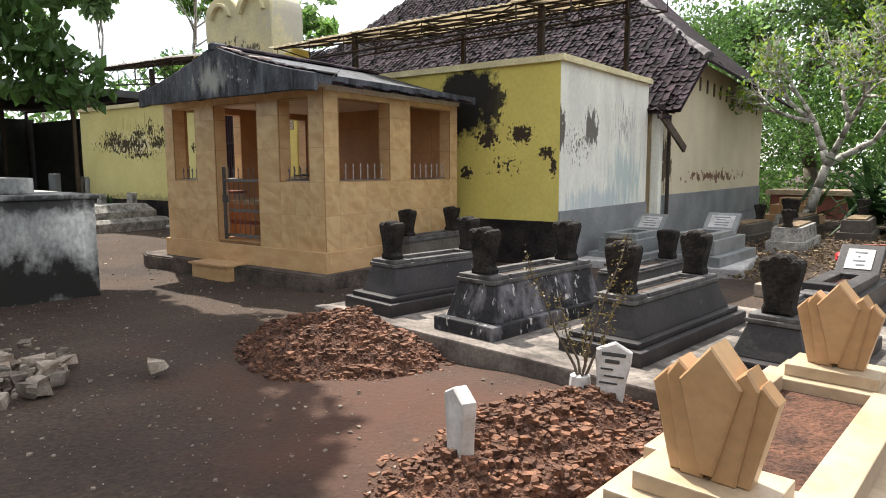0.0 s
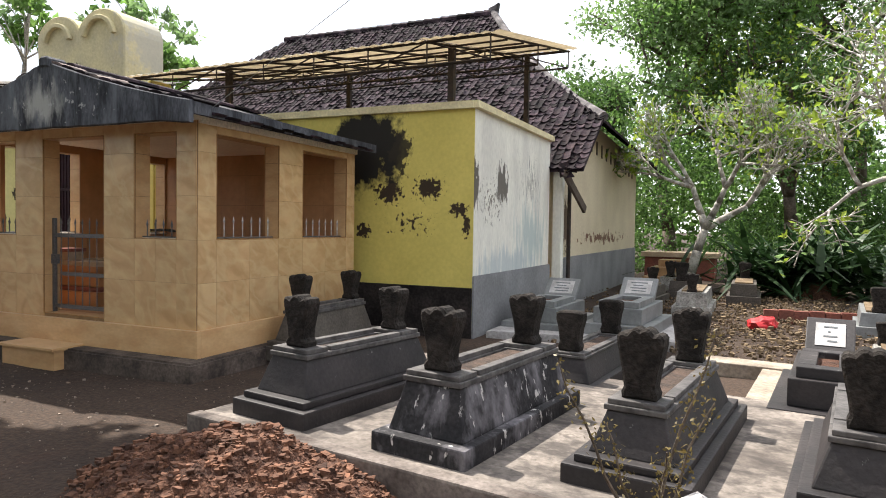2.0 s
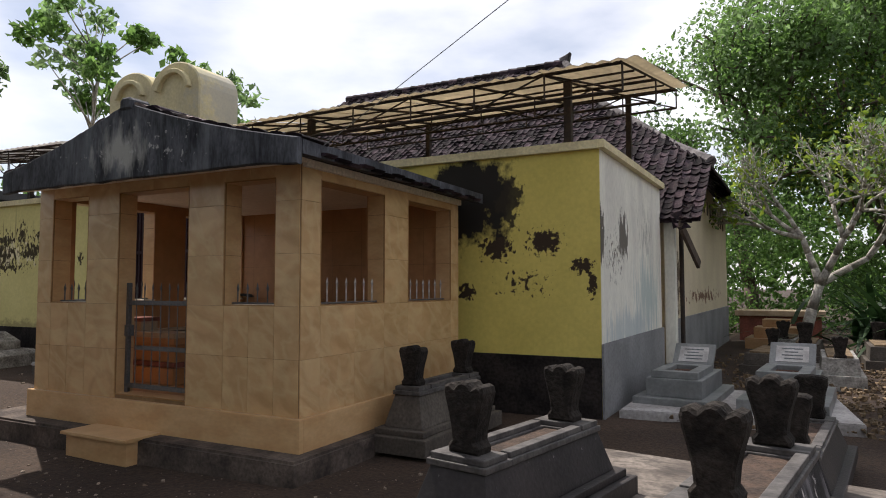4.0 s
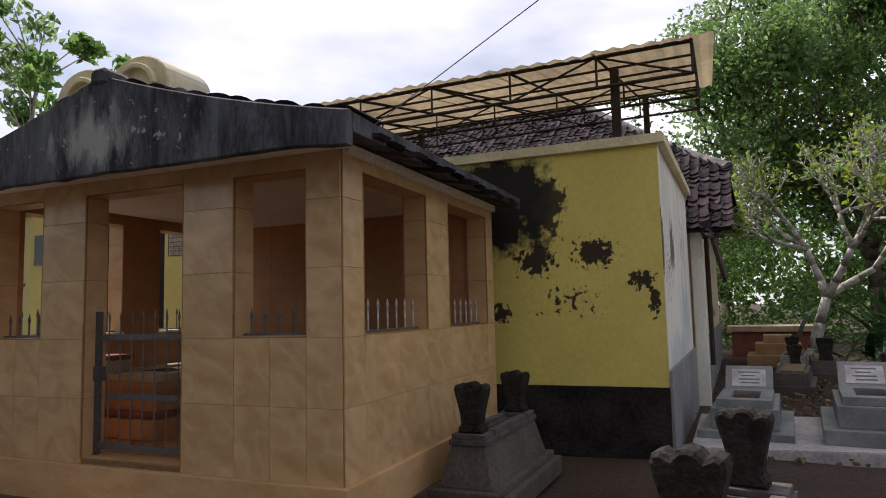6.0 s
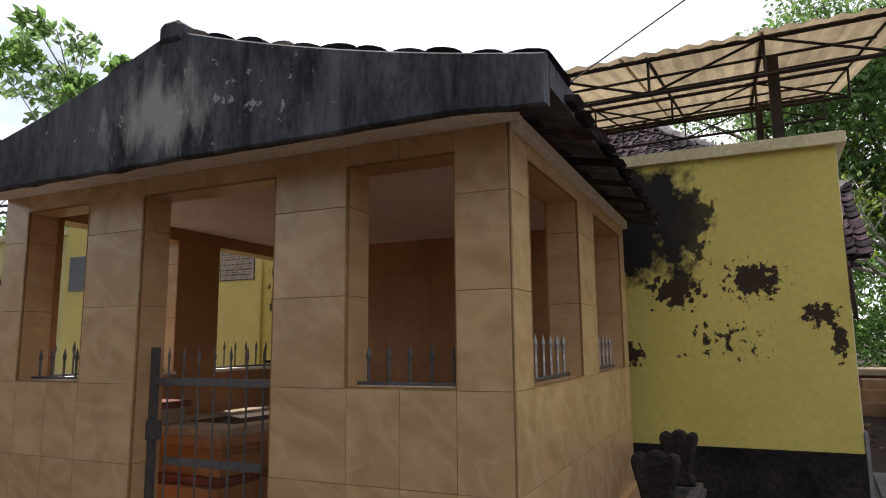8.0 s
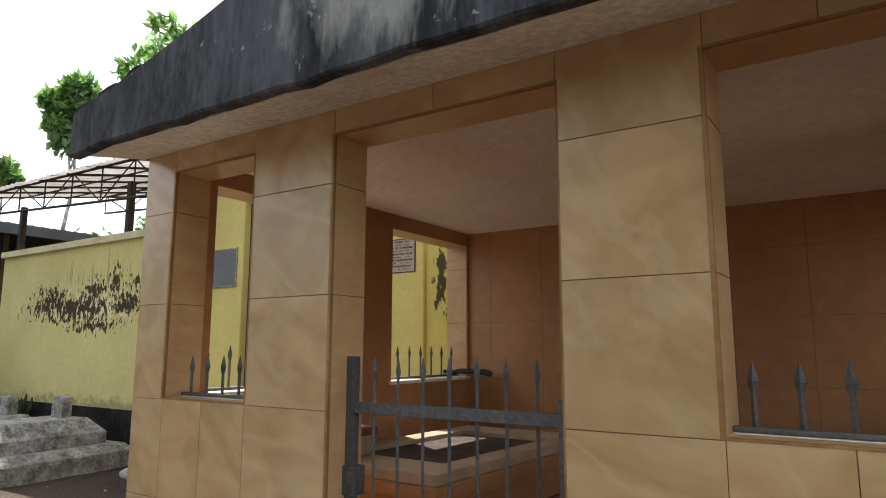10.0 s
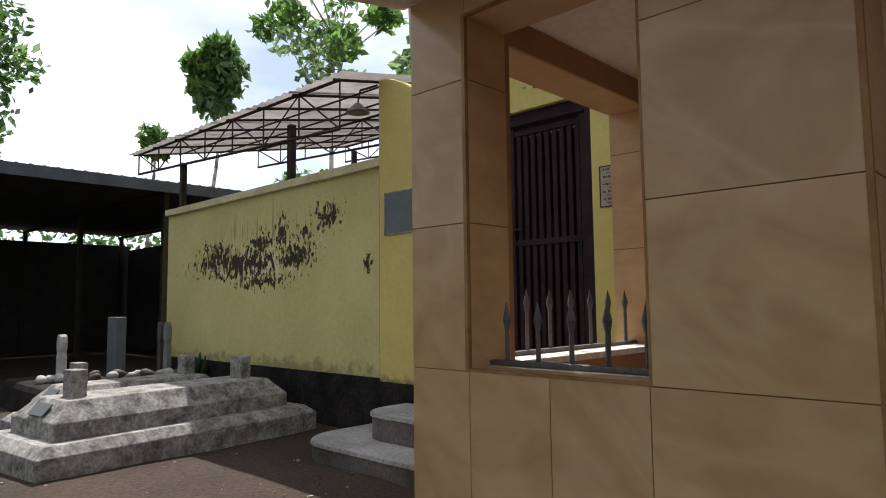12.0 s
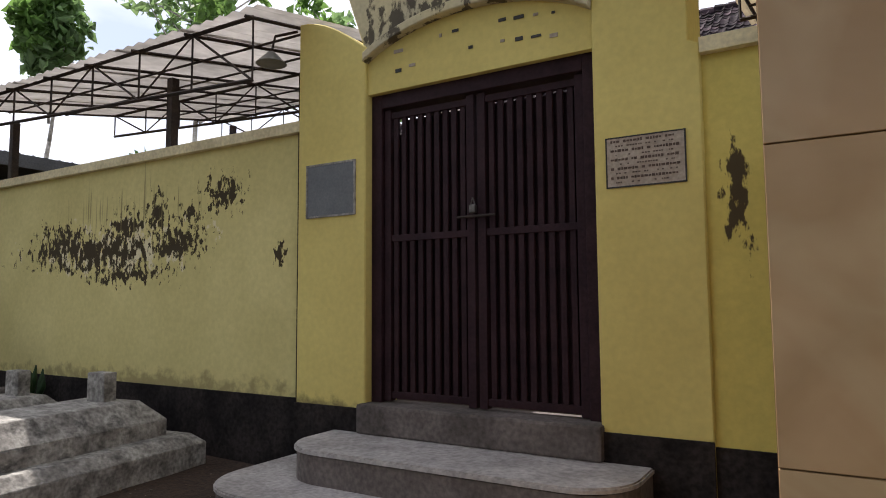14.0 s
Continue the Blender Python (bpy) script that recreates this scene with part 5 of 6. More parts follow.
# ---- peach marble tomb ----
tan = thing("marble_tomb", pose(-0.655, 1.50, 0.0, 0, 0, -6.6), "peach marble tomb with fan-shaped headstones", "tomb")
part("plinth", box(B(), -0.36, 0.36, -0.02, 1.86, -0.1, 0.42, 0.008), M_TAN_P, tan)
part("step", box(B(), -0.31, 0.31, 0.03, 1.81, 0.42, 0.48, 0.006), M_TAN_P, tan)
for x0, x1, y0, y1 in ((-0.27, -0.155, 0.42, 1.44), (0.155, 0.27, 0.42, 1.44)):
    part("rail", box(B(), x0, x1, y0, y1, 0.48, 0.555, 0.006), M_TAN_P, tan)
part("soil_bed", box(B(), -0.155, 0.155, 0.42, 1.44, 0.43, 0.495), M_SOIL, tan)


def fan_stone(y, z):
    """A pentagon slab with two lower slabs fanned out on each side."""
    stone = part("headstone", prism(B(), [(-0.016, 0.016), (0.016, 0.016), (0.076, 0.250), (0.0, 0.345), (-0.076, 0.250)], -0.055, 0.055, 0.005), M_TAN, tan)
    stone.location = (0.0, y, z)
    for s in (-1, 1):
        for k, (inner_x, outer_x, h_in, h_out, thick) in enumerate(((0.038, 0.112, 0.297, 0.252, 0.044), (0.070, 0.152, 0.266, 0.224, 0.033))):
            pts = [(s * 0.010 * (k + 1), 0.0), (s * (0.037 + 0.031 * (k + 1)), 0.0), (s * outer_x, h_out), (s * (inner_x + 0.045), h_in), (s * inner_x, h_in - 0.04)]
            part("fan_slab", prism(B(), pts if s > 0 else pts[::-1], -thick, thick, 0.005), M_TAN, stone)
    part("foot", box(B(), -0.165, 0.165, -0.11, 0.11, -0.05, 0.0, 0.005), M_TAN_P, stone)
    part("lower_foot", box(B(), -0.22, 0.22, -0.16, 0.16, -0.135, -0.05, 0.005), M_TAN_P, stone)


fan_stone(0.24, 0.615)
fan_stone(1.60, 0.590)

# ---- grave mounds and small stones ----
def mound(name, m, rx, ry, h, seed, label, clods):
    r_ = np.random.default_rng(seed)
    t = thing(name, m, label, "mound", "fresh grave mounds")
    n = 46
    verts, faces, spots = [], [], []
    for j in range(n + 1):
        for i in range(n + 1):
            u, v_ = -1.15 + 2.3 * i / n, -1.15 + 2.3 * j / n
            d = math.sqrt(u * u + v_ * v_) + 0.16 * noise.noise((u * 2.2 + seed, v_ * 2.2, 1))
            k = max(0.0, 1 - d * d)
            z = h * k ** 0.85 + k * 0.16 * noise.noise((u * rx * 3, v_ * ry * 3, seed)) + min(1, k * 4) * 0.05 * noise.noise((u * rx * 11, v_ * ry * 11, seed + 3)) - (0.05 if k <= 0 else 0.0)
            verts.append((u * rx, v_ * ry, z))
    faces = [(j * (n + 1) + i, j * (n + 1) + i + 1, (j + 1) * (n + 1) + i + 1, (j + 1) * (n + 1) + i) for j in range(n) for i in range(n)]
    from_arrays("soil_body", verts, faces, M_SOIL, t)
    for _ in range(clods):
        a, q = r_.uniform(0, 6.28), r_.uniform(0, 1.18) ** 0.6
        u, v_ = q * math.cos(a), q * math.sin(a)
        k = max(0.0, 1 - (math.sqrt(u * u + v_ * v_) + 0.16 * noise.noise((u * 2.2 + seed, v_ * 2.2, 1))) ** 2)
        z = h * k ** 0.85 + k * 0.16 * noise.noise((u * rx * 3, v_ * ry * 3, seed)) + min(1, k * 4) * 0.05 * noise.noise((u * rx * 11, v_ * ry * 11, seed + 3))
        s = 0.003 + 0.026 * r_.random() ** 4
        spots.append((u * rx, v_ * ry, z + s * 0.3, s))
    tagged(scatter_stones("loose_soil", spots, M_CLOD, r_, t), kind="stuff")
    return t


mound("grave_mound", pose(-3.75, 3.56, -0.01, 0, 0, -12), 0.95, 0.64, 0.27, 3, "heap of fresh red-brown soil with clods", 6500)
mound("grave_mound", pose(-1.60, 2.85, -0.01, 0, 0, -14), 0.62, 0.92, 0.22, 8, "grave mound of fresh red soil with two white stones", 6500)


def white_stone(m, w, h, label, letters):
    t = thing("grave_marker", m, label, "gravestone", "white grave markers on the mound")
    part("slab", prism(B(), [(-w * 0.32, -0.1), (w * 0.32, -0.1), (w * 0.42, h * 0.45), (w * 0.5, h * 0.72), (w * 0.5, h * 0.86), (0, h), (-w * 0.5, h * 0.86), (-w * 0.5, h * 0.72), (-w * 0.42, h * 0.45)], -0.035, 0.035, 0.008), M_WHITE, t)
    for r in range(letters):
        part("lettering", box(B(), -w * 0.33 + 0.02 * (r % 2), w * 0.33 - 0.03 * (r % 3), -0.040, -0.036, h * (0.78 - 0.11 * r), h * (0.78 - 0.11 * r) + (0.020 if r < 2 else 0.009)), M_INK, t)
    return t


white_stone(pose(-1.81, 2.34, 0.11, 0, 0, -30), 0.19, 0.34, "blank white painted grave marker on a soil mound", 0)
white_stone(pose(-1.53, 3.36, 0.12, -6, 4, 20), 0.19, 0.34, "white grave marker with black hand-painted lettering", 5)
vase = thing("potted_shrub", pose(-1.70, 3.36, 0.05), "thin leggy shrub in a small red and white pot", "shrub")
part("pot", bar(B(), (0, 0, -0.05), (0, 0, 0.10), 0.05, 12, 0.065), M_REDBRICK, vase)
part("collar", bar(B(), (0, 0, 0.101), (0, 0, 0.20), 0.066, 12, 0.055), M_WHITE, vase)
r_ = np.random.default_rng(5)
bm = B()
lv, lf = [], []
for k, (a, tilt, ln) in enumerate(((3.3, 0.46, 0.80), (2.9, 0.30, 0.56), (0.2, 0.26, 0.86), (0.6, 0.44, 0.62), (5.2, 0.35, 0.48))):
    p = Vector((0, 0, 0.15))
    d = Vector((math.cos(a) * tilt, math.sin(a) * tilt, 1)).normalized()
    for q in range(7):
        p2 = p + d * ln / 7 + Vector(r_.uniform(-0.014, 0.014, 3))
        bar(bm, p, p2, 0.009 - 0.0009 * q, 5, 0.008 - 0.0009 * q)
        for _ in range(26 if q > 2 else 0):
            c = p.lerp(p2, r_.random()) + Vector(r_.normal(0, 0.020, 3))
            e1, e2 = Vector(r_.uniform(-1, 1, 3)).normalized() * 0.011, Vector(r_.uniform(-1, 1, 3)).normalized() * 0.006
            i0 = len(lv)
            lv += [tuple(c - e1), tuple(c + e2), tuple(c + e1), tuple(c - e2)]
            lf.append((i0, i0 + 1, i0 + 2, i0 + 3))
        p = p2
part("stem", bm, M_BARK_D, vase)
tagged(from_arrays("leaves", lv, lf, M_LEAF_O, vase), kind="stuff")

# low stained tomb wall and rubble
lw = thing("stained_tomb", pose(-7.72, 3.76, 0, 0, 0, -7), "tall mould-stained white tomb enclosure", "tomb")
M_STAINED = material("mould_stained_whitewash", (0.62, 0.61, 0.58), (0.20, 0.20, 0.20), 2.6, 0.9, 26, 0.25, 0.4, 0.005, stretch=(1, 1, 0.6))
stain(M_STAINED, (0.018, 0.016, 0.014), (0, -1.2, 0.15), (3, 3, 0.55), 3, 0.55, 0.25, 1.0, (1, 1, 0.7), 0.5)
stain(M_STAINED, (0.02, 0.02, 0.02), (0, -1.2, 1.04), (3, 3, 0.16), 4, 0.55, 0.2, 0.9, (1, 1, 1), 0.4)
part("body", box(B(), -2.2, 0, -2.4, 0, -0.1, 1.07, 0.015), M_STAINED, lw)
part("coping", box(B(), -2.24, 0.04, -2.44, 0.04, 1.07, 1.12, 0.012), M_STAINED, lw)
part("upper_tier", box(B(), -1.9, -0.5, -2.2, -0.45, 1.12, 1.30, 0.015), M_STAINED, lw)
rub = np.random.default_rng(12)
pile = thing("rubble_pile", pose(-5.25, 1.72, 0), "pile of pale broken stones and rubbish on the earth", "rubble")
tagged(scatter_stones("broken_stone", [(rub.normal(0, 0.34), rub.normal(0, 0.28), 0.02 + 0.06 * rub.random(), 0.015 + 0.075 * rub.random() ** 2) for _ in range(170)], M_PEBBLE, rub, pile), kind="stuff")
spots = []
for _ in range(5200):
    x, y = rub.uniform(-10, 1.5), rub.uniform(0.4, 6.0)
    s = 0.003 + 0.014 * rub.random() ** 5
    spots.append((x, y, lift(x, y) + s * 0.2, s))
for _ in range(700):
    x, y = rub.uniform(-16, -9.6), rub.uniform(4.2, 8.4)
    s = 0.004 + 0.018 * rub.random() ** 5
    spots.append((x, y, lift(x, y) + s * 0.2, s))
tagged(scatter_stones("pebbles", spots, M_PEBBLE, rub), "scattered pebbles and crumbs of brick on the earth", "pebbles", "", "stuff")
spots = []
for _ in range(5200):
    x, y = rub.normal(-0.7, 1.5), rub.uniform(8.6, 16)
    s = 0.008 + 0.035 * rub.random() ** 2
    spots.append((x, y, s * 0.3 + 0.05 * rub.random(), s))
tagged(scatter_stones("litter", spots, M_DRY, rub), "dry leaves and garden litter between the graves", "litter", "", "stuff")

# ---- cement tombs by the yard wall ----
def cement_tomb(m, L, W, label):
    t = thing("cement_tomb", m, label, "tomb", "old cement tombs by the yellow wall")
    w = W / 2
    part("base", box(B(), -w, w, 0, L, -0.12, 0.13, 0.01), M_OLDCEM, t)
    part("base_slope", box(B(), -w, w, 0, L, 0.13, 0.21, 0.008, 0.09), M_OLDCEM, t)
    part("body", box(B(), -w + 0.22, w - 0.22, 0.22, L - 0.22, 0.205, 0.34, 0.008), M_OLDCEM, t)
    part("body_slope", box(B(), -w + 0.22, w - 0.22, 0.22, L - 0.22, 0.34, 0.50, 0.01, 0.15), M_OLDCEM, t)
    for y in (0.55, L - 0.5):
        part("marker", box(B(), -0.10, 0.10, y - 0.06, y + 0.06, 0.48, 0.73, 0.012), M_OLDCEM, t)
    pl = part("plaque", box(B(), -0.14, 0.14, -0.004, 0.006, -0.06, 0.06), M_SLATE, t)
    pl.matrix_basis = pose(0, 0.275, 0.425, -43)
    return t


cement_tomb(pose(-13.98, 5.58, 0.16, 0, 0, 7), 2.75, 1.30, "grey lichen-stained cement tomb with square markers")
cement_tomb(pose(-15.6, 6.1, 0.10, 0, 0, 4), 2.3, 1.20, "grey lichen-stained cement tomb with square markers")
bed = thing("soil_bed", pose(-17.0, 7.9, 0.2), "dark raised soil bed edged with round stones", "bed")
part("mound", box(B(), -1.5, 0.9, -1.45, 0.6, -0.25, 0.28, 0.08, 0.1), M_SKIRT_D, bed)
rs_ = np.random.default_rng(29)
for i in range(15):
    pale = rs_.random() < 0.6
    rock = thing("round_stone", pose(-17.22 + 0.12 * rs_.normal() + 0.03 * i, 6.70 + i * 0.11, 0.53), ("pale" if pale else "dark lichened") + " rounded stone on the soil bed", "stone", "row of round stones")
    bm = B()
    bmesh.ops.create_icosphere(bm, subdivisions=2, radius=0.05 + 0.045 * rs_.random())
    wide = 0.8 + 0.5 * rs_.random()
    for v in bm.verts:
        v.co *= 1 + 0.45 * noise.noise(v.co * 11 + Vector((i * 3.7, 0, 0)))
        v.co.z *= 0.8
        v.co.y *= wide
    part("body", bm, M_WHITE if pale else M_TOMB_B, rock, smooth=True)
for x, y, w, h, mt, lab in ((-17.45, 7.0, 0.075, 0.72, M_WHITE, "white carved grave post"), (-17.08, 8.15, 0.055, 0.86, M_TOMB_B, "dark wooden grave post"), (-16.86, 8.15, 0.06, 0.86, M_GREYTILE, "weathered wooden grave post")):
    gp = thing("grave_post", pose(x, y, 0.36), lab + " on the soil bed", "grave post")
    outline = [(w * 0.85, 0), (w, h * 0.1), (w, h * 0.58), (w * 0.72, h * 0.64), (w * 0.72, h * 0.68), (w * 1.05, h * 0.74), (w * 1.1, h * 0.86), (w * 0.8, h * 0.96), (w * 0.35, h)]
    part("shaft", prism(B(), outline + [(-u, z) for u, z in outline[::-1]], -w * 0.6, w * 0.6, 0.008), mt, gp)
slab_ = thing("grave_slab", pose(-17.9, 7.85, 0.36), "plain grey square grave stone on the soil bed", "grave stone")
part("stone", box(B(), -0.18, 0.18, -0.07, 0.07, 0, 0.93, 0.012), M_SLATE, slab_)

stub = thing("succulent", pose(-16.5, 8.38, 0.42), "small dark succulent with stubby upright leaves", "plant")
rp = np.random.default_rng(17)
part("root", bar(B(), (0, 0, -0.1), (0, 0, 0.08), 0.10, 10, 0.07), M_SOIL, stub)
for k in range(8):
    a, h = 0.8 * k, 0.22 + 0.20 * rp.random()
    q = Vector((0.16 * math.cos(a) * (0.4 + k / 8), 0.10 * math.sin(a), 0))
    bm = bar(B(), q, q + Vector((0.05 * math.cos(a), 0.04 * math.sin(a), h * 0.6)), 0.024, 6, 0.034)
    bar(bm, q + Vector((0.05 * math.cos(a), 0.04 * math.sin(a), h * 0.6)), q + Vector((0.08 * math.cos(a), 0.05 * math.sin(a), h)), 0.034, 6, 0.006)
    part("leaf", bm, M_FROND, stub)

# ---- trees ----
def leaf_cloud(name, parent, mat, centres, spread, count, size, rng, droop=0.3):
    """Folded leaf blades scattered round many clump centres."""
    c = np.array(centres)[rng.integers(0, len(centres), count)]
    d = rng.normal(0, 1, (count, 3))
    d /= np.linalg.norm(d, axis=1)[:, None]
    p = c + d * (spread * rng.uniform(0.15, 1.0, count) ** 0.5)[:, None] * np.array([1, 1, 0.75])
    a = rng.normal(0, 1, (count, 3))
    a[:, 2] -= droop
    a /= np.linalg.norm(a, axis=1)[:, None]
    b = np.cross(a, rng.normal(0, 1, (count, 3)))
    b /= np.linalg.norm(b, axis=1)[:, None]
    s = size * rng.uniform(0.6, 1.25, count)[:, None]
    n = np.cross(a, b) * s * 0.12
    quad = np.stack([p - a * s * 0.5, p + b * s * 0.27 + n, p + a * s * 0.5, p - b * s * 0.27 + n], 1).reshape(-1, 3)
    return tagged(from_arrays(name, quad.tolist(), [(4 * i, 4 * i + 1, 4 * i + 2, 4 * i + 3) for i in range(count)], mat, parent), kind="stuff")


def limbs(bm, p, d, length, r, depth, rng, tips, spread=0.6, up=0.25, keep=1, splits=(2, 3), nodes=None):
    """A tapered, forking limb."""
    q = Vector(p)
    d = Vector(d).normalized()
    steps_ = 3
    for k in range(steps_):
        d = (d + Vector(rng.normal(0, 0.10, 3)) + Vector((0, 0, up * 0.15))).normalized()
        q2 = q + d * length / steps_
        bar(bm, q, q2, r * (1 - 0.12 * k), 7 if depth > 2 else 5, r * (1 - 0.12 * (k + 1)))
        q = q2
        if nodes is not None and depth <= 2:
            nodes.append(tuple(q))
    if depth == 0:
        tips.append(tuple(q))
        return
    for _ in range(int(rng.integers(splits[0], splits[1] + 1))):
        nd = (d + Vector(rng.normal(0, spread, 3)) + Vector((0, 0, up))).normalized()
        limbs(bm, q, nd, length * rng.uniform(0.62, 0.85), r * 0.64, depth - 1, rng, tips, spread, up, keep, splits, nodes)


def tree(name, x, y, height, trunk_r, depth, seed, label, leaf_mats, clump, count, leaf, bark, spread=0.6, up=0.25, lean=(0, 0), splits=(2, 3), first=0.36):
    rng = np.random.default_rng(seed)
    t = thing(name, pose(x, y, -0.1), label, "tree")
    bm, tips, nodes = B(), [], []
    limbs(bm, (0, 0, 0), (lean[0], lean[1], 1), height * first, trunk_r, depth, rng, tips, spread, up, 1, splits, nodes)
    part("trunk", bm, bark, t, smooth=True)
    for k, (mat, share) in enumerate(leaf_mats):
        pts = [p for i, p in enumerate(tips + nodes[::3]) if (i % len(leaf_mats)) == k] or tips
        leaf_cloud("crown", t, mat, pts, clump, int(count * share), leaf, rng)
    return t


# frangipani with bare pale limbs
tree("frangipani_tree", -2.36, 17.2, 8.0, 0.14, 6, 24, "frangipani tree with bare pale forking branches", ((M_LEAF_Y, 1.0), (M_LEAF_B, 0.6)), 0.28, 1100, 0.15, M_BARK, 0.50, 0.16, (0.12, 0.0), (3, 3), 0.20)
tree("frangipani_tree", 2.0, 14.7, 8.2, 0.14, 6, 33, "leaning frangipani tree with pale bare branches", ((M_LEAF_Y, 1.0), (M_LEAF_B, 0.6)), 0.28, 1000, 0.15, M_BARK, 0.68, 0.10, (-0.25, 0.0), (3, 3), 0.22)
tree("frangipani_tree", 4.8, 12.5, 6.0, 0.15, 6, 41, "frangipani tree with bare branches over tombs", ((M_LEAF_Y, 1.0), (M_LEAF_B, 0.6)), 0.28, 1000, 0.15, M_BARK, 0.68, 0.10, (-0.2, 0.1), (3, 3), 0.22)
# leafy trees behind the graves
for i, (x, y, h, mats, n, lf_) in enumerate(((-3.5, 29, 15, ((M_LEAF, 1.0), (M_LEAF_B, 0.9)), 9500, 0.21), (3.5, 31, 16, ((M_LEAF, 0.8), (M_LEAF_B, 1.0)), 9000, 0.21), (10, 27, 14, ((M_LEAF_B, 0.7), (M_LEAF, 0.9)), 7500, 0.21),
                                             (18, 26, 14, ((M_LEAF, 1.0), (M_LEAF_B, 0.6)), 8500, 0.21), (0.5, 25, 9, ((M_LEAF_D, 1.0), (M_LEAF_Y, 0.4)), 6000, 0.20), (-6.5, 33, 11, ((M_LEAF_D, 1.0),), 3600, 0.3), (13, 18, 11, ((M_LEAF, 1.0), (M_LEAF_Y, 0.25)), 11000, 0.22))):
    tree("leafy_tree", x, y, h, 0.28, 4, 60 + i, "tall leafy tree behind the graveyard", mats, 0.98, n, lf_, M_BARK_D, 0.62, 0.16, (0, 0), (2, 4), 0.30)
# teak saplings and trees beyond the yard
def teak(x, y, top, clumps, spread, count, leaf, seed, mats, label):
    """A slim stem that carries a few dense clumps of big leaves on short limbs."""
    rng = np.random.default_rng(seed)
    t = thing("teak_tree", pose(x, y, -0.1), label, "tree")
    bm = B()
    p = Vector((0, 0, 0))
    for k in range(8):
        q = Vector((0.10 * math.sin(k * 1.3), 0.08 * math.cos(k), top * (k + 1) / 8))
        bar(bm, p, q, 0.11 - 0.010 * k, 7, 0.10 - 0.010 * k)
        p = q
    for c in clumps:
        c = Vector(c)
        bar(bm, (0, 0, max(c.z - 1.4, top * 0.4)), c, 0.035, 5, 0.012)
    part("trunk", bm, M_BARK, t, smooth=True)
    for k, (mat, share) in enumerate(mats):
        leaf_cloud("crown", t, mat, clumps[k::len(mats)] or clumps, spread, int(count * share), leaf, rng, 0.6)
    return t


teak(-25.56, 13.2, 7.4, [(0, 0, 8.3), (0.3, 0.25, 8.6), (-0.3, -0.25, 8.65), (0.05, -0.1, 7.4), (0.0, 0.1, 9.1), (0.22, 0.2, 8.0), (-0.2, -0.15, 8.0)], 0.60, 1000, 0.38, 81, ((M_LEAF, 1.0), (M_LEAF_B, 0.4)), "slim teak tree with a dense top of big leaves")
rk = np.random.default_rng(82)
teak(-22.6, 15.3, 9.6, [(rk.normal(0, 1.25), rk.normal(0, 1.0), rk.uniform(7.4, 10.8)) for _ in range(26)], 0.5, 900, 0.36, 83, ((M_LEAF, 1.0), (M_LEAF_B, 0.5)), "airy teak tree with big drooping leaves")
teak(-19.0, 16.6, 8.4, [(rk.normal(0, 1.1), rk.normal(0, 1.0), rk.uniform(5.8, 9.0)) for _ in range(20)], 0.5, 750, 0.36, 84, ((M_LEAF, 1.0), (M_LEAF_B, 0.5)), "airy teak tree with big drooping leaves")
teak(-34.0, 14.8, 7.7, [(0, 0, 8.4), (0.3, 0.1, 7.8)], 0.6, 260, 0.45, 85, ((M_LEAF, 1.0),), "thin teak sapling with a small leafy top")
tree("leafy_tree", -37, 8.6, 14.5, 0.3, 4, 85, "tall light green tree beyond the shed", ((M_LEAF, 1.0), (M_LEAF_B, 0.6), (M_LEAF_D, 0.8)), 1.2, 7000, 0.42, M_BARK_D, 0.6, 0.16, (0, 0), (2, 4), 0.28)
tree("leafy_tree", -34, 24, 9, 0.2, 4, 86, "green tree beyond the yard", ((M_LEAF, 1.0), (M_LEAF_D, 0.7)), 1.0, 5000, 0.34, M_BARK_D, 0.6, 0.16, (0, 0), (2, 3), 0.30)
# the shade tree by the path
shade = thing("shade_tree", pose(-8.6, 0.4, -0.1), "broad dark-leaved shade tree beside the path", "tree")
bm, tips = B(), []
rs_ = np.random.default_rng(90)
limbs(bm, (0, 0, 0), (0.05, 0.1, 1), 3.6, 0.24, 0, rs_, tips)
hub = Vector(tips[0])
ends = []
for k in range(15):
    a, q = 2.4 * k, 0.3 + 2.4 * ((k + 0.5) / 15) ** 0.5
    e = Vector((-0.8 + q * math.cos(a) * 0.95, 3.0 + q * math.sin(a) * 0.75, 7.1 + 0.45 * math.sin(k * 1.7)))
    bar(bm, hub, hub.lerp(e, 0.5) + Vector((0, 0, 0.5)), 0.09, 6, 0.06)
    bar(bm, hub.lerp(e, 0.5) + Vector((0, 0, 0.5)), e, 0.06, 6, 0.02)
    ends.append(tuple(e))
# Extra limbs out of view, added to block high sky over the path.
for k in range(12):
    a, q = 2.4 * k + 0.7, 0.4 + 2.8 * ((k + 0.5) / 12) ** 0.5
    e = Vector((-3.4 + q * math.cos(a), -0.2 + q * math.sin(a) * 0.9, 8.4 + 0.6 * math.sin(k * 2.1)))
    bar(bm, hub, hub.lerp(e, 0.5) + Vector((0, 0, 0.5)), 0.09, 6, 0.06)
    bar(bm, hub.lerp(e, 0.5) + Vector((0, 0, 0.5)), e, 0.06, 6, 0.02)
    ends.append(tuple(e))
part("trunk", bm, M_BARK_D, shade, smooth=True)
leaf_cloud("crown", shade, M_LEAF_D, ends + [(-0.8, 3.0, 7.2), (-1.9, 2.6, 7.2), (0.2, 2.6, 7.2), (-0.7, 2.0, 7.2), (-1.2, 3.8, 7.2)], 1.15, 46000, 0.32, rs_)
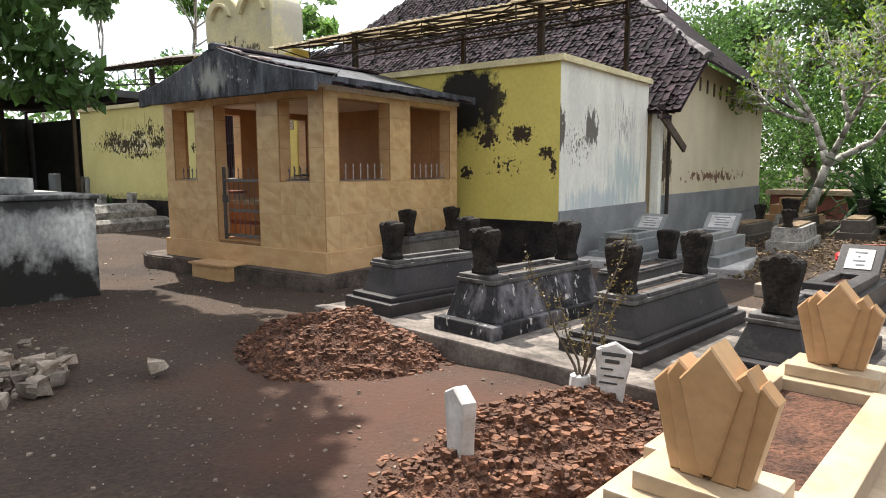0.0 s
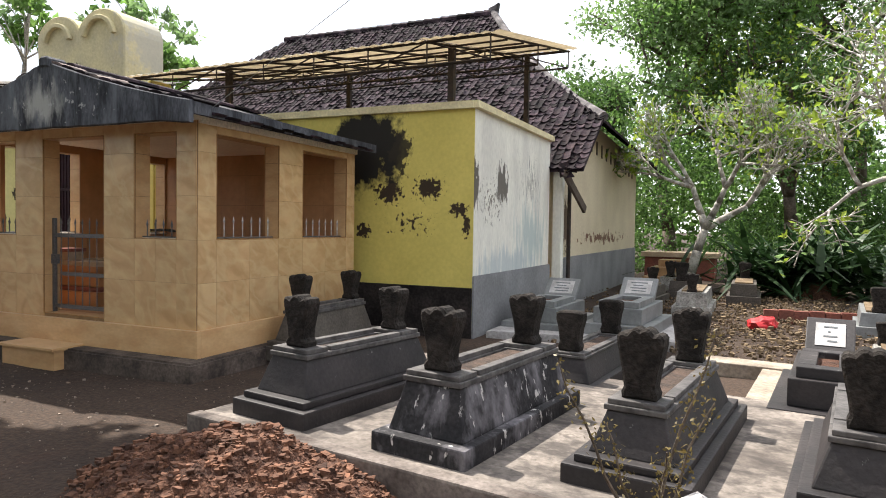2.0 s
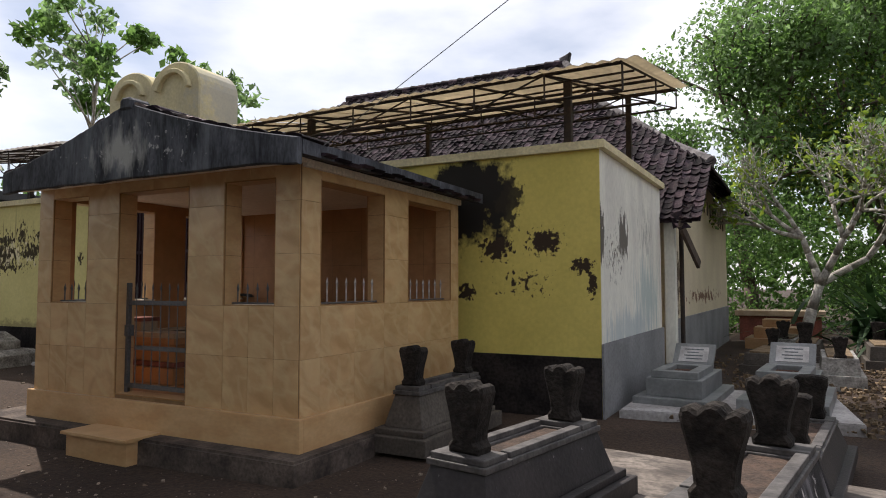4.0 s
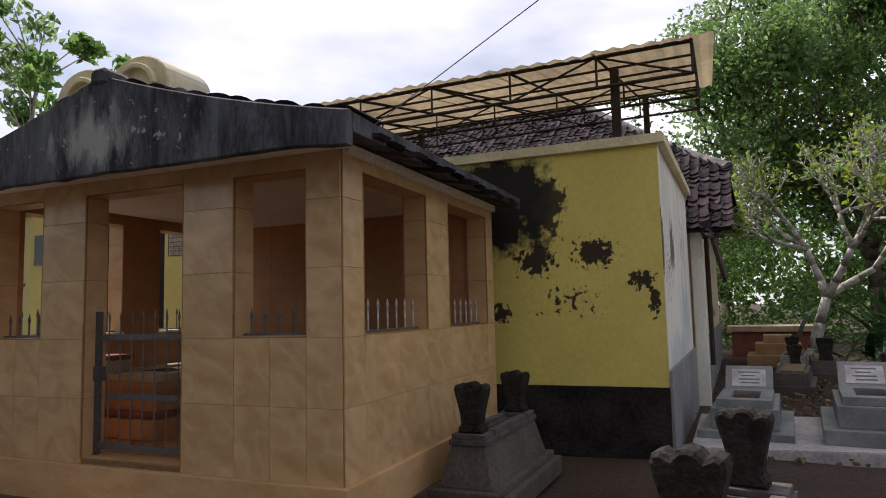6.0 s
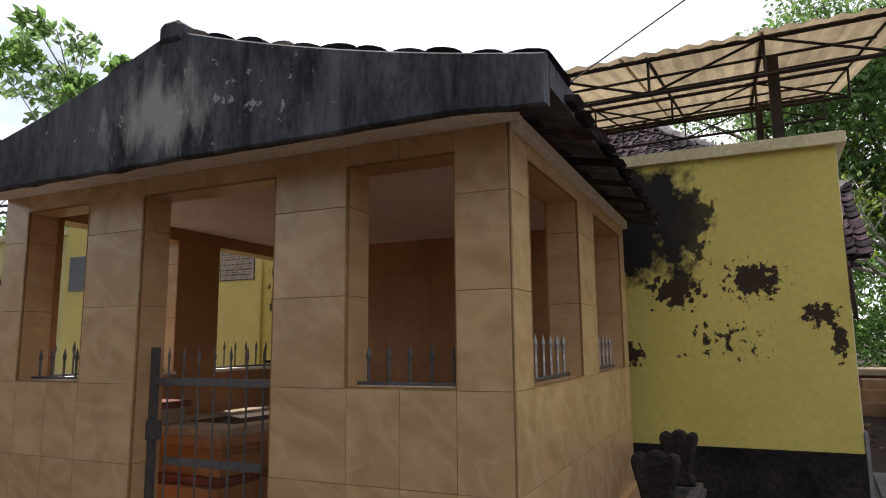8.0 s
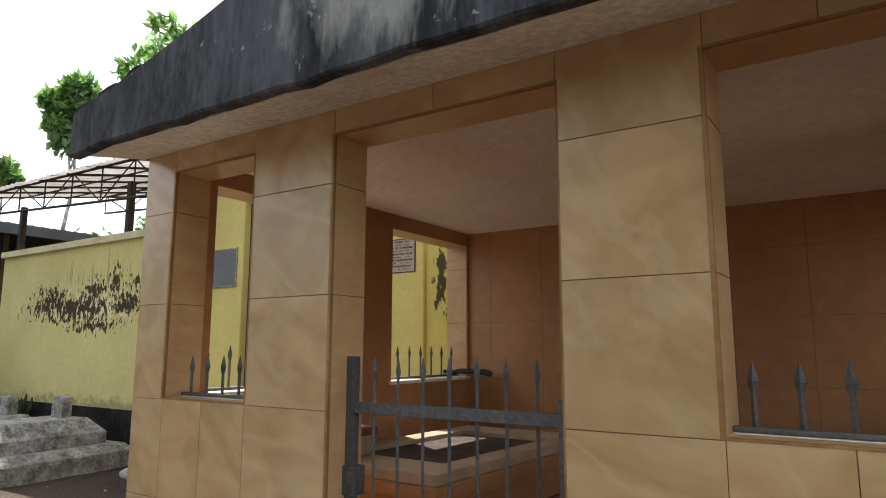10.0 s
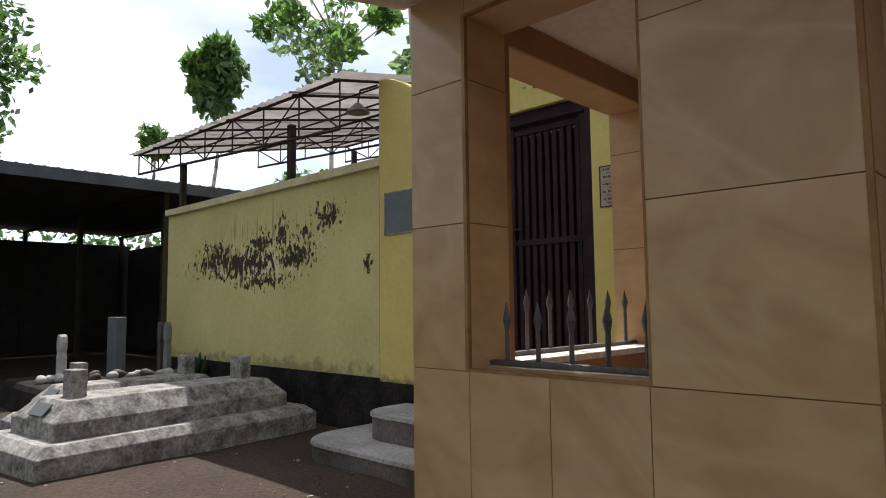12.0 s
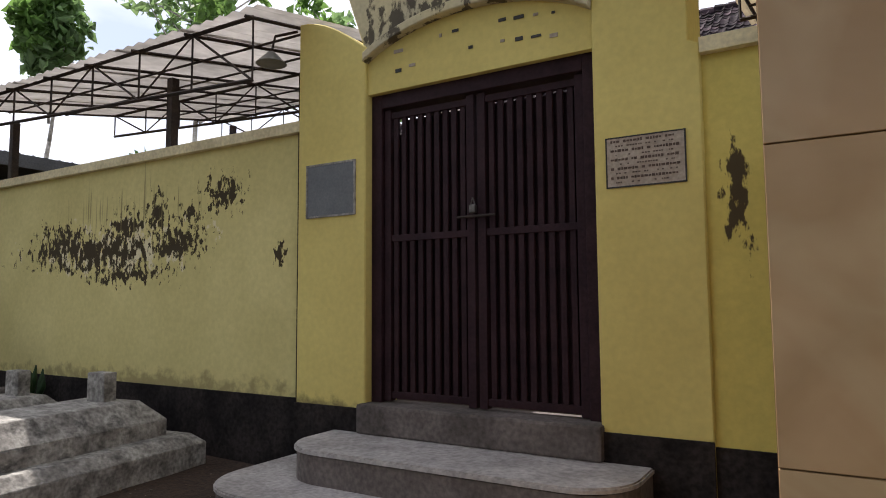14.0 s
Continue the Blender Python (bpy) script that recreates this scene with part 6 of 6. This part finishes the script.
low = [(1.3, 2.6, 2.8), (1.0, 2.4, 3.3), (1.4, 2.9, 3.4), (0.9, 2.8, 2.5), (1.2, 2.2, 3.0), (0.8, 3.1, 3.5), (1.5, 2.6, 3.8), (1.25, 3.0, 2.4)]
bm = B()
bar(bm, hub, (1.0, 2.4, 4.6), 0.07, 6, 0.05)
for c in low:
    bar(bm, (1.0, 2.4, 4.6), c, 0.03, 5, 0.008)
part("limb", bm, M_BARK_D, shade)
leaf_cloud("low_crown", shade, M_LEAF_D, low, 0.45, 1300, 0.18, rs_, 0.8)
# undergrowth
und = np.random.default_rng(95)
spots_u = [(x, und.uniform(22, 30), 0.1 + (6.8 if x < 2 else 3.4) * und.random() ** 1.6) for x in (und.uniform(-8, 34) for _ in range(270))]
leaf_cloud("undergrowth", None, M_LEAF_D, spots_u, 1.15, 62000, 0.16, und)
tagged(leaf_cloud("light_undergrowth", None, M_LEAF, spots_u[::3], 1.2, 20000, 0.15, und), "lighter green undergrowth behind the graves", "undergrowth")
bpy.data.objects["undergrowth"]["label"], bpy.data.objects["undergrowth"]["category"] = "dense green undergrowth behind the graves", "undergrowth"
# The ring runs on unseen behind the path to lower the sky light.
far = leaf_cloud("far_woods", None, M_LEAF_D, [(60 * math.sin(a) * k, 60 * math.cos(a) * k, und.uniform(0.0, 8.5)) for a, k in ((und.uniform(-3.14, 3.14), und.uniform(0.9, 1.3)) for _ in range(900))], 2.8, 52000, 0.8, und)
tagged(far, "far dark green woods round the place", "woods")
# Unseen trees added behind the path to keep sky light off the porch.
tagged(leaf_cloud("near_woods", None, M_LEAF_D, [(und.uniform(-32, 20), und.uniform(-15, -10), und.uniform(0.5, 11.0)) for _ in range(330)], 1.5, 16000, 0.5, und), "unseen dense trees behind the path, added to block sky light", "woods")
tagged(leaf_cloud("back_hedge", None, M_LEAF, [(und.uniform(-9, 4), und.uniform(31, 35), 0.2 + 6.0 * und.random()) for _ in range(170)], 1.3, 6500, 0.36, und), "dark green hedge behind the undergrowth", "hedge")
bush = thing("strap_leaf_bush", pose(0.15, 17.2, 0), "dark bush of long arching strap leaves", "bush")
bv, bf = [], []
for k in range(520):
    a, tilt, ln = und.uniform(0, 6.28), und.uniform(0.35, 1.4), und.uniform(0.8, 1.5)
    ox, oy = und.normal(0, 0.75), und.normal(0, 0.45)
    oz = und.uniform(0, 0.8)
    i0 = len(bv)
    w = und.uniform(0.045, 0.085)
    for q in range(5):
        f = q / 4
        reach = ln * (math.sin(tilt) * f + 0.25 * f * f)
        z = oz + ln * (math.cos(tilt) * f - 0.55 * f * f * math.sin(tilt))
        wx, wy = -math.sin(a) * w * (1 - 0.8 * f * f), math.cos(a) * w * (1 - 0.8 * f * f)
        x, y = ox + math.cos(a) * reach, oy + math.sin(a) * reach
        bv += [(x - wx, y - wy, max(z, 0.02)), (x + wx, y + wy, max(z, 0.02) + 0.01)]
    bf += [(i0 + 2 * q, i0 + 2 * q + 1, i0 + 2 * q + 3, i0 + 2 * q + 2) for q in range(4)]
part("root_clump", bar(B(), (0, 0, -0.05), (0, 0, 0.35), 0.9, 14, 0.45), M_SOIL, bush)
tagged(from_arrays("fronds", bv, bf, M_FROND, bush), kind="stuff")

# ---- pieces: wall tiles of the porch ----
def tile_cells(columns, holes, rows, z_low, z_top):
    """Cells between the joints, left out where an opening is and cut to a strip above it."""
    cells = []
    for u0, u1 in zip(columns, columns[1:]):
        h = next((h for h in holes if h[0] - 0.01 <= u0 and u1 <= h[1] + 0.01), None)
        if h is None:
            zs = [z_low] + [r for r in rows if z_low + 0.05 < r < z_top - 0.05] + [z_top]
            cells += [(u0, u1, a, b) for a, b in zip(zs, zs[1:])]
        else:
            cells.append((u0, u1, h[3], z_top))
            zs = [z_low] + [r for r in rows if z_low + 0.05 < r < h[2] - 0.05] + [h[2]]
            if h[2] > z_low + 0.1:
                cells += [(u0, u1, a, b) for a, b in zip(zs, zs[1:])]
    return cells


ROWS_Z = [0.83, 1.232, 1.638, 2.045]
JOINT = 0.0011
tile_shapes = {}


def tile_mesh(w, h, deep):
    key = (round(w, 3), round(h, 3))
    if key not in tile_shapes:
        bm = box(B(), -w / 2 + JOINT, w / 2 - JOINT, -0.008, 0.0, -h / 2 + JOINT, h / 2 - JOINT)
        es = [e for e in bm.edges if all(abs(v.co.y + 0.008) < 1e-5 for v in e.verts)]
        bmesh.ops.bevel(bm, geom=es, offset=0.0008, segments=1, affect="EDGES")
        me = bpy.data.meshes.new("tile")
        bm.to_mesh(me)
        bm.free()
        me.materials.append(M_TILE)
        tile_shapes[key] = me
    return tile_shapes[key]


def lay_tiles(wall, cells, m_of):
    for u0, u1, z0, z1 in cells:
        if u1 - u0 < 0.02 or z1 - z0 < 0.02:
            continue
        ob = new("tile", tile_mesh(u1 - u0, z1 - z0, 0.008))
        ob.parent = wall
        ob.matrix_basis = m_of((u0 + u1) / 2, (z0 + z1) / 2)


f_cols = [PX0, -8.91, -8.65, -8.39, -7.955, -7.52, -7.08, -6.665, -6.40, -6.14, PX1]
lay_tiles(wall_front, tile_cells(f_cols, F_HOLES, ROWS_Z, 0.40, PTOP), lambda u, z: pose(u, PY0 - 0.004, z))
s_cols = [PY0, 5.77, 6.24, 6.705, 7.14, 7.60, 8.065, PY1]
lay_tiles(wall_side_r, tile_cells(s_cols, S_HOLES, ROWS_Z, 0.40, PTOP), lambda u, z: pose(PX1 + 0.004, u, z, 0, 0, 90))

# ---- pieces: roof tiles of the old house ----
def pan_tile(w, l):
    """One curved clay tile, 10 faces."""
    xs_ = [-0.5, -0.25, 0.0, 0.25, 0.5]
    zs_ = [0.022, 0.006, 0.0, 0.012, 0.034]
    bm = B()
    rows_ = [[bm.verts.new((x * w, y, z + dz)) for x, z in zip(xs_, zs_)] for y, dz in ((0, 0.018), (l, 0.0))]
    under = [bm.verts.new((x * w, 0, z + 0.003)) for x, z in zip(xs_, zs_)]
    for i in range(4):
        bm.faces.new((rows_[0][i], rows_[0][i + 1], rows_[1][i + 1], rows_[1][i]))
        bm.faces.new((under[i], under[i + 1], rows_[0][i + 1], rows_[0][i]))
    bmesh.ops.recalc_face_normals(bm, faces=bm.faces)
    return bm


TW, TL = 0.15, 0.165
bm = pan_tile(TW, TL + 0.05)
tile_me = bpy.data.meshes.new("roof_tile")
bm.to_mesh(tile_me)
bm.free()
tile_me.materials.append(M_ROOFTILE)
tv = [v.co.copy() for v in tile_me.vertices]
tf = [tuple(p.vertices) for p in tile_me.polygons]
roof_front = bpy.data.objects["roof_front"]
rest_v, rest_f, single = [], [], 0
r_t = np.random.default_rng(44)


def roof_field(o, across, upward, inside, singles, parent):
    """Rows of tiles on a slope from o, along across and up; inside(s, t) says where the slope reaches."""
    global single
    n = across.cross(upward).normalized()
    base = Matrix((across, upward, n)).transposed().to_4x4()
    s = 0.0
    ncols, nrows = int(18 / TW), int(7 / TL)
    for i in range(ncols):
        for j in range(nrows):
            s, t = i * TW, j * TL
            if not inside(s + TW / 2, t + TL / 2):
                continue
            p = o + across * -s + upward * t + n * 0.004
            m = Matrix.Translation(p) @ base @ pose(0, 0, r_t.uniform(0, 0.012), r_t.normal(0, 4.2), r_t.normal(0, 5.0), r_t.normal(0, 4.0))
            if singles and single < 300 and s < 5.2:
                ob = new("roof_tile", tile_me)
                ob.parent = parent
                ob.matrix_basis = m
                single += 1
            else:
                k = len(rest_v)
                rest_v.extend(tuple(m @ v) for v in tv)
                rest_f.extend(tuple(k + q for q in f) for f in tf)


up1 = Vector((0, 4.5, 3.10)).normalized()
full = math.hypot(4.5, 3.1)
roof_field(Vector((0.40, -0.80, 2.385)), Vector((1, 0, 0)), up1,
           lambda s, t: t < full and s < 15.4 and (t < 1.88 or s > 0.05 + (t - 1.88) * 0.70), True, roof_front)
up2 = Vector((0, 2.25, 1.95)).normalized()
roof_field(Vector((-2.1, 3.75, 5.5)), Vector((1, 0, 0)), up2, lambda s, t: t < 2.98 and s > t * 0.565 and s < 10.7 - t * 0.57, False, roof_front)
o3 = Vector((0.45, 0.80, 3.47))
upr = Vector((-2.55, 0, 2.16)).normalized()
al = Vector((0.27, 7.4, -0.44)).normalized()
roof_field(o3, -al, upr, lambda s, t: s < 7.4 and t < min(s * 1.13, 3.3), False, roof_front)
field = tagged(from_arrays("tile_field", rest_v, rest_f, M_ROOFSTUFF, roof_front), kind="stuff")
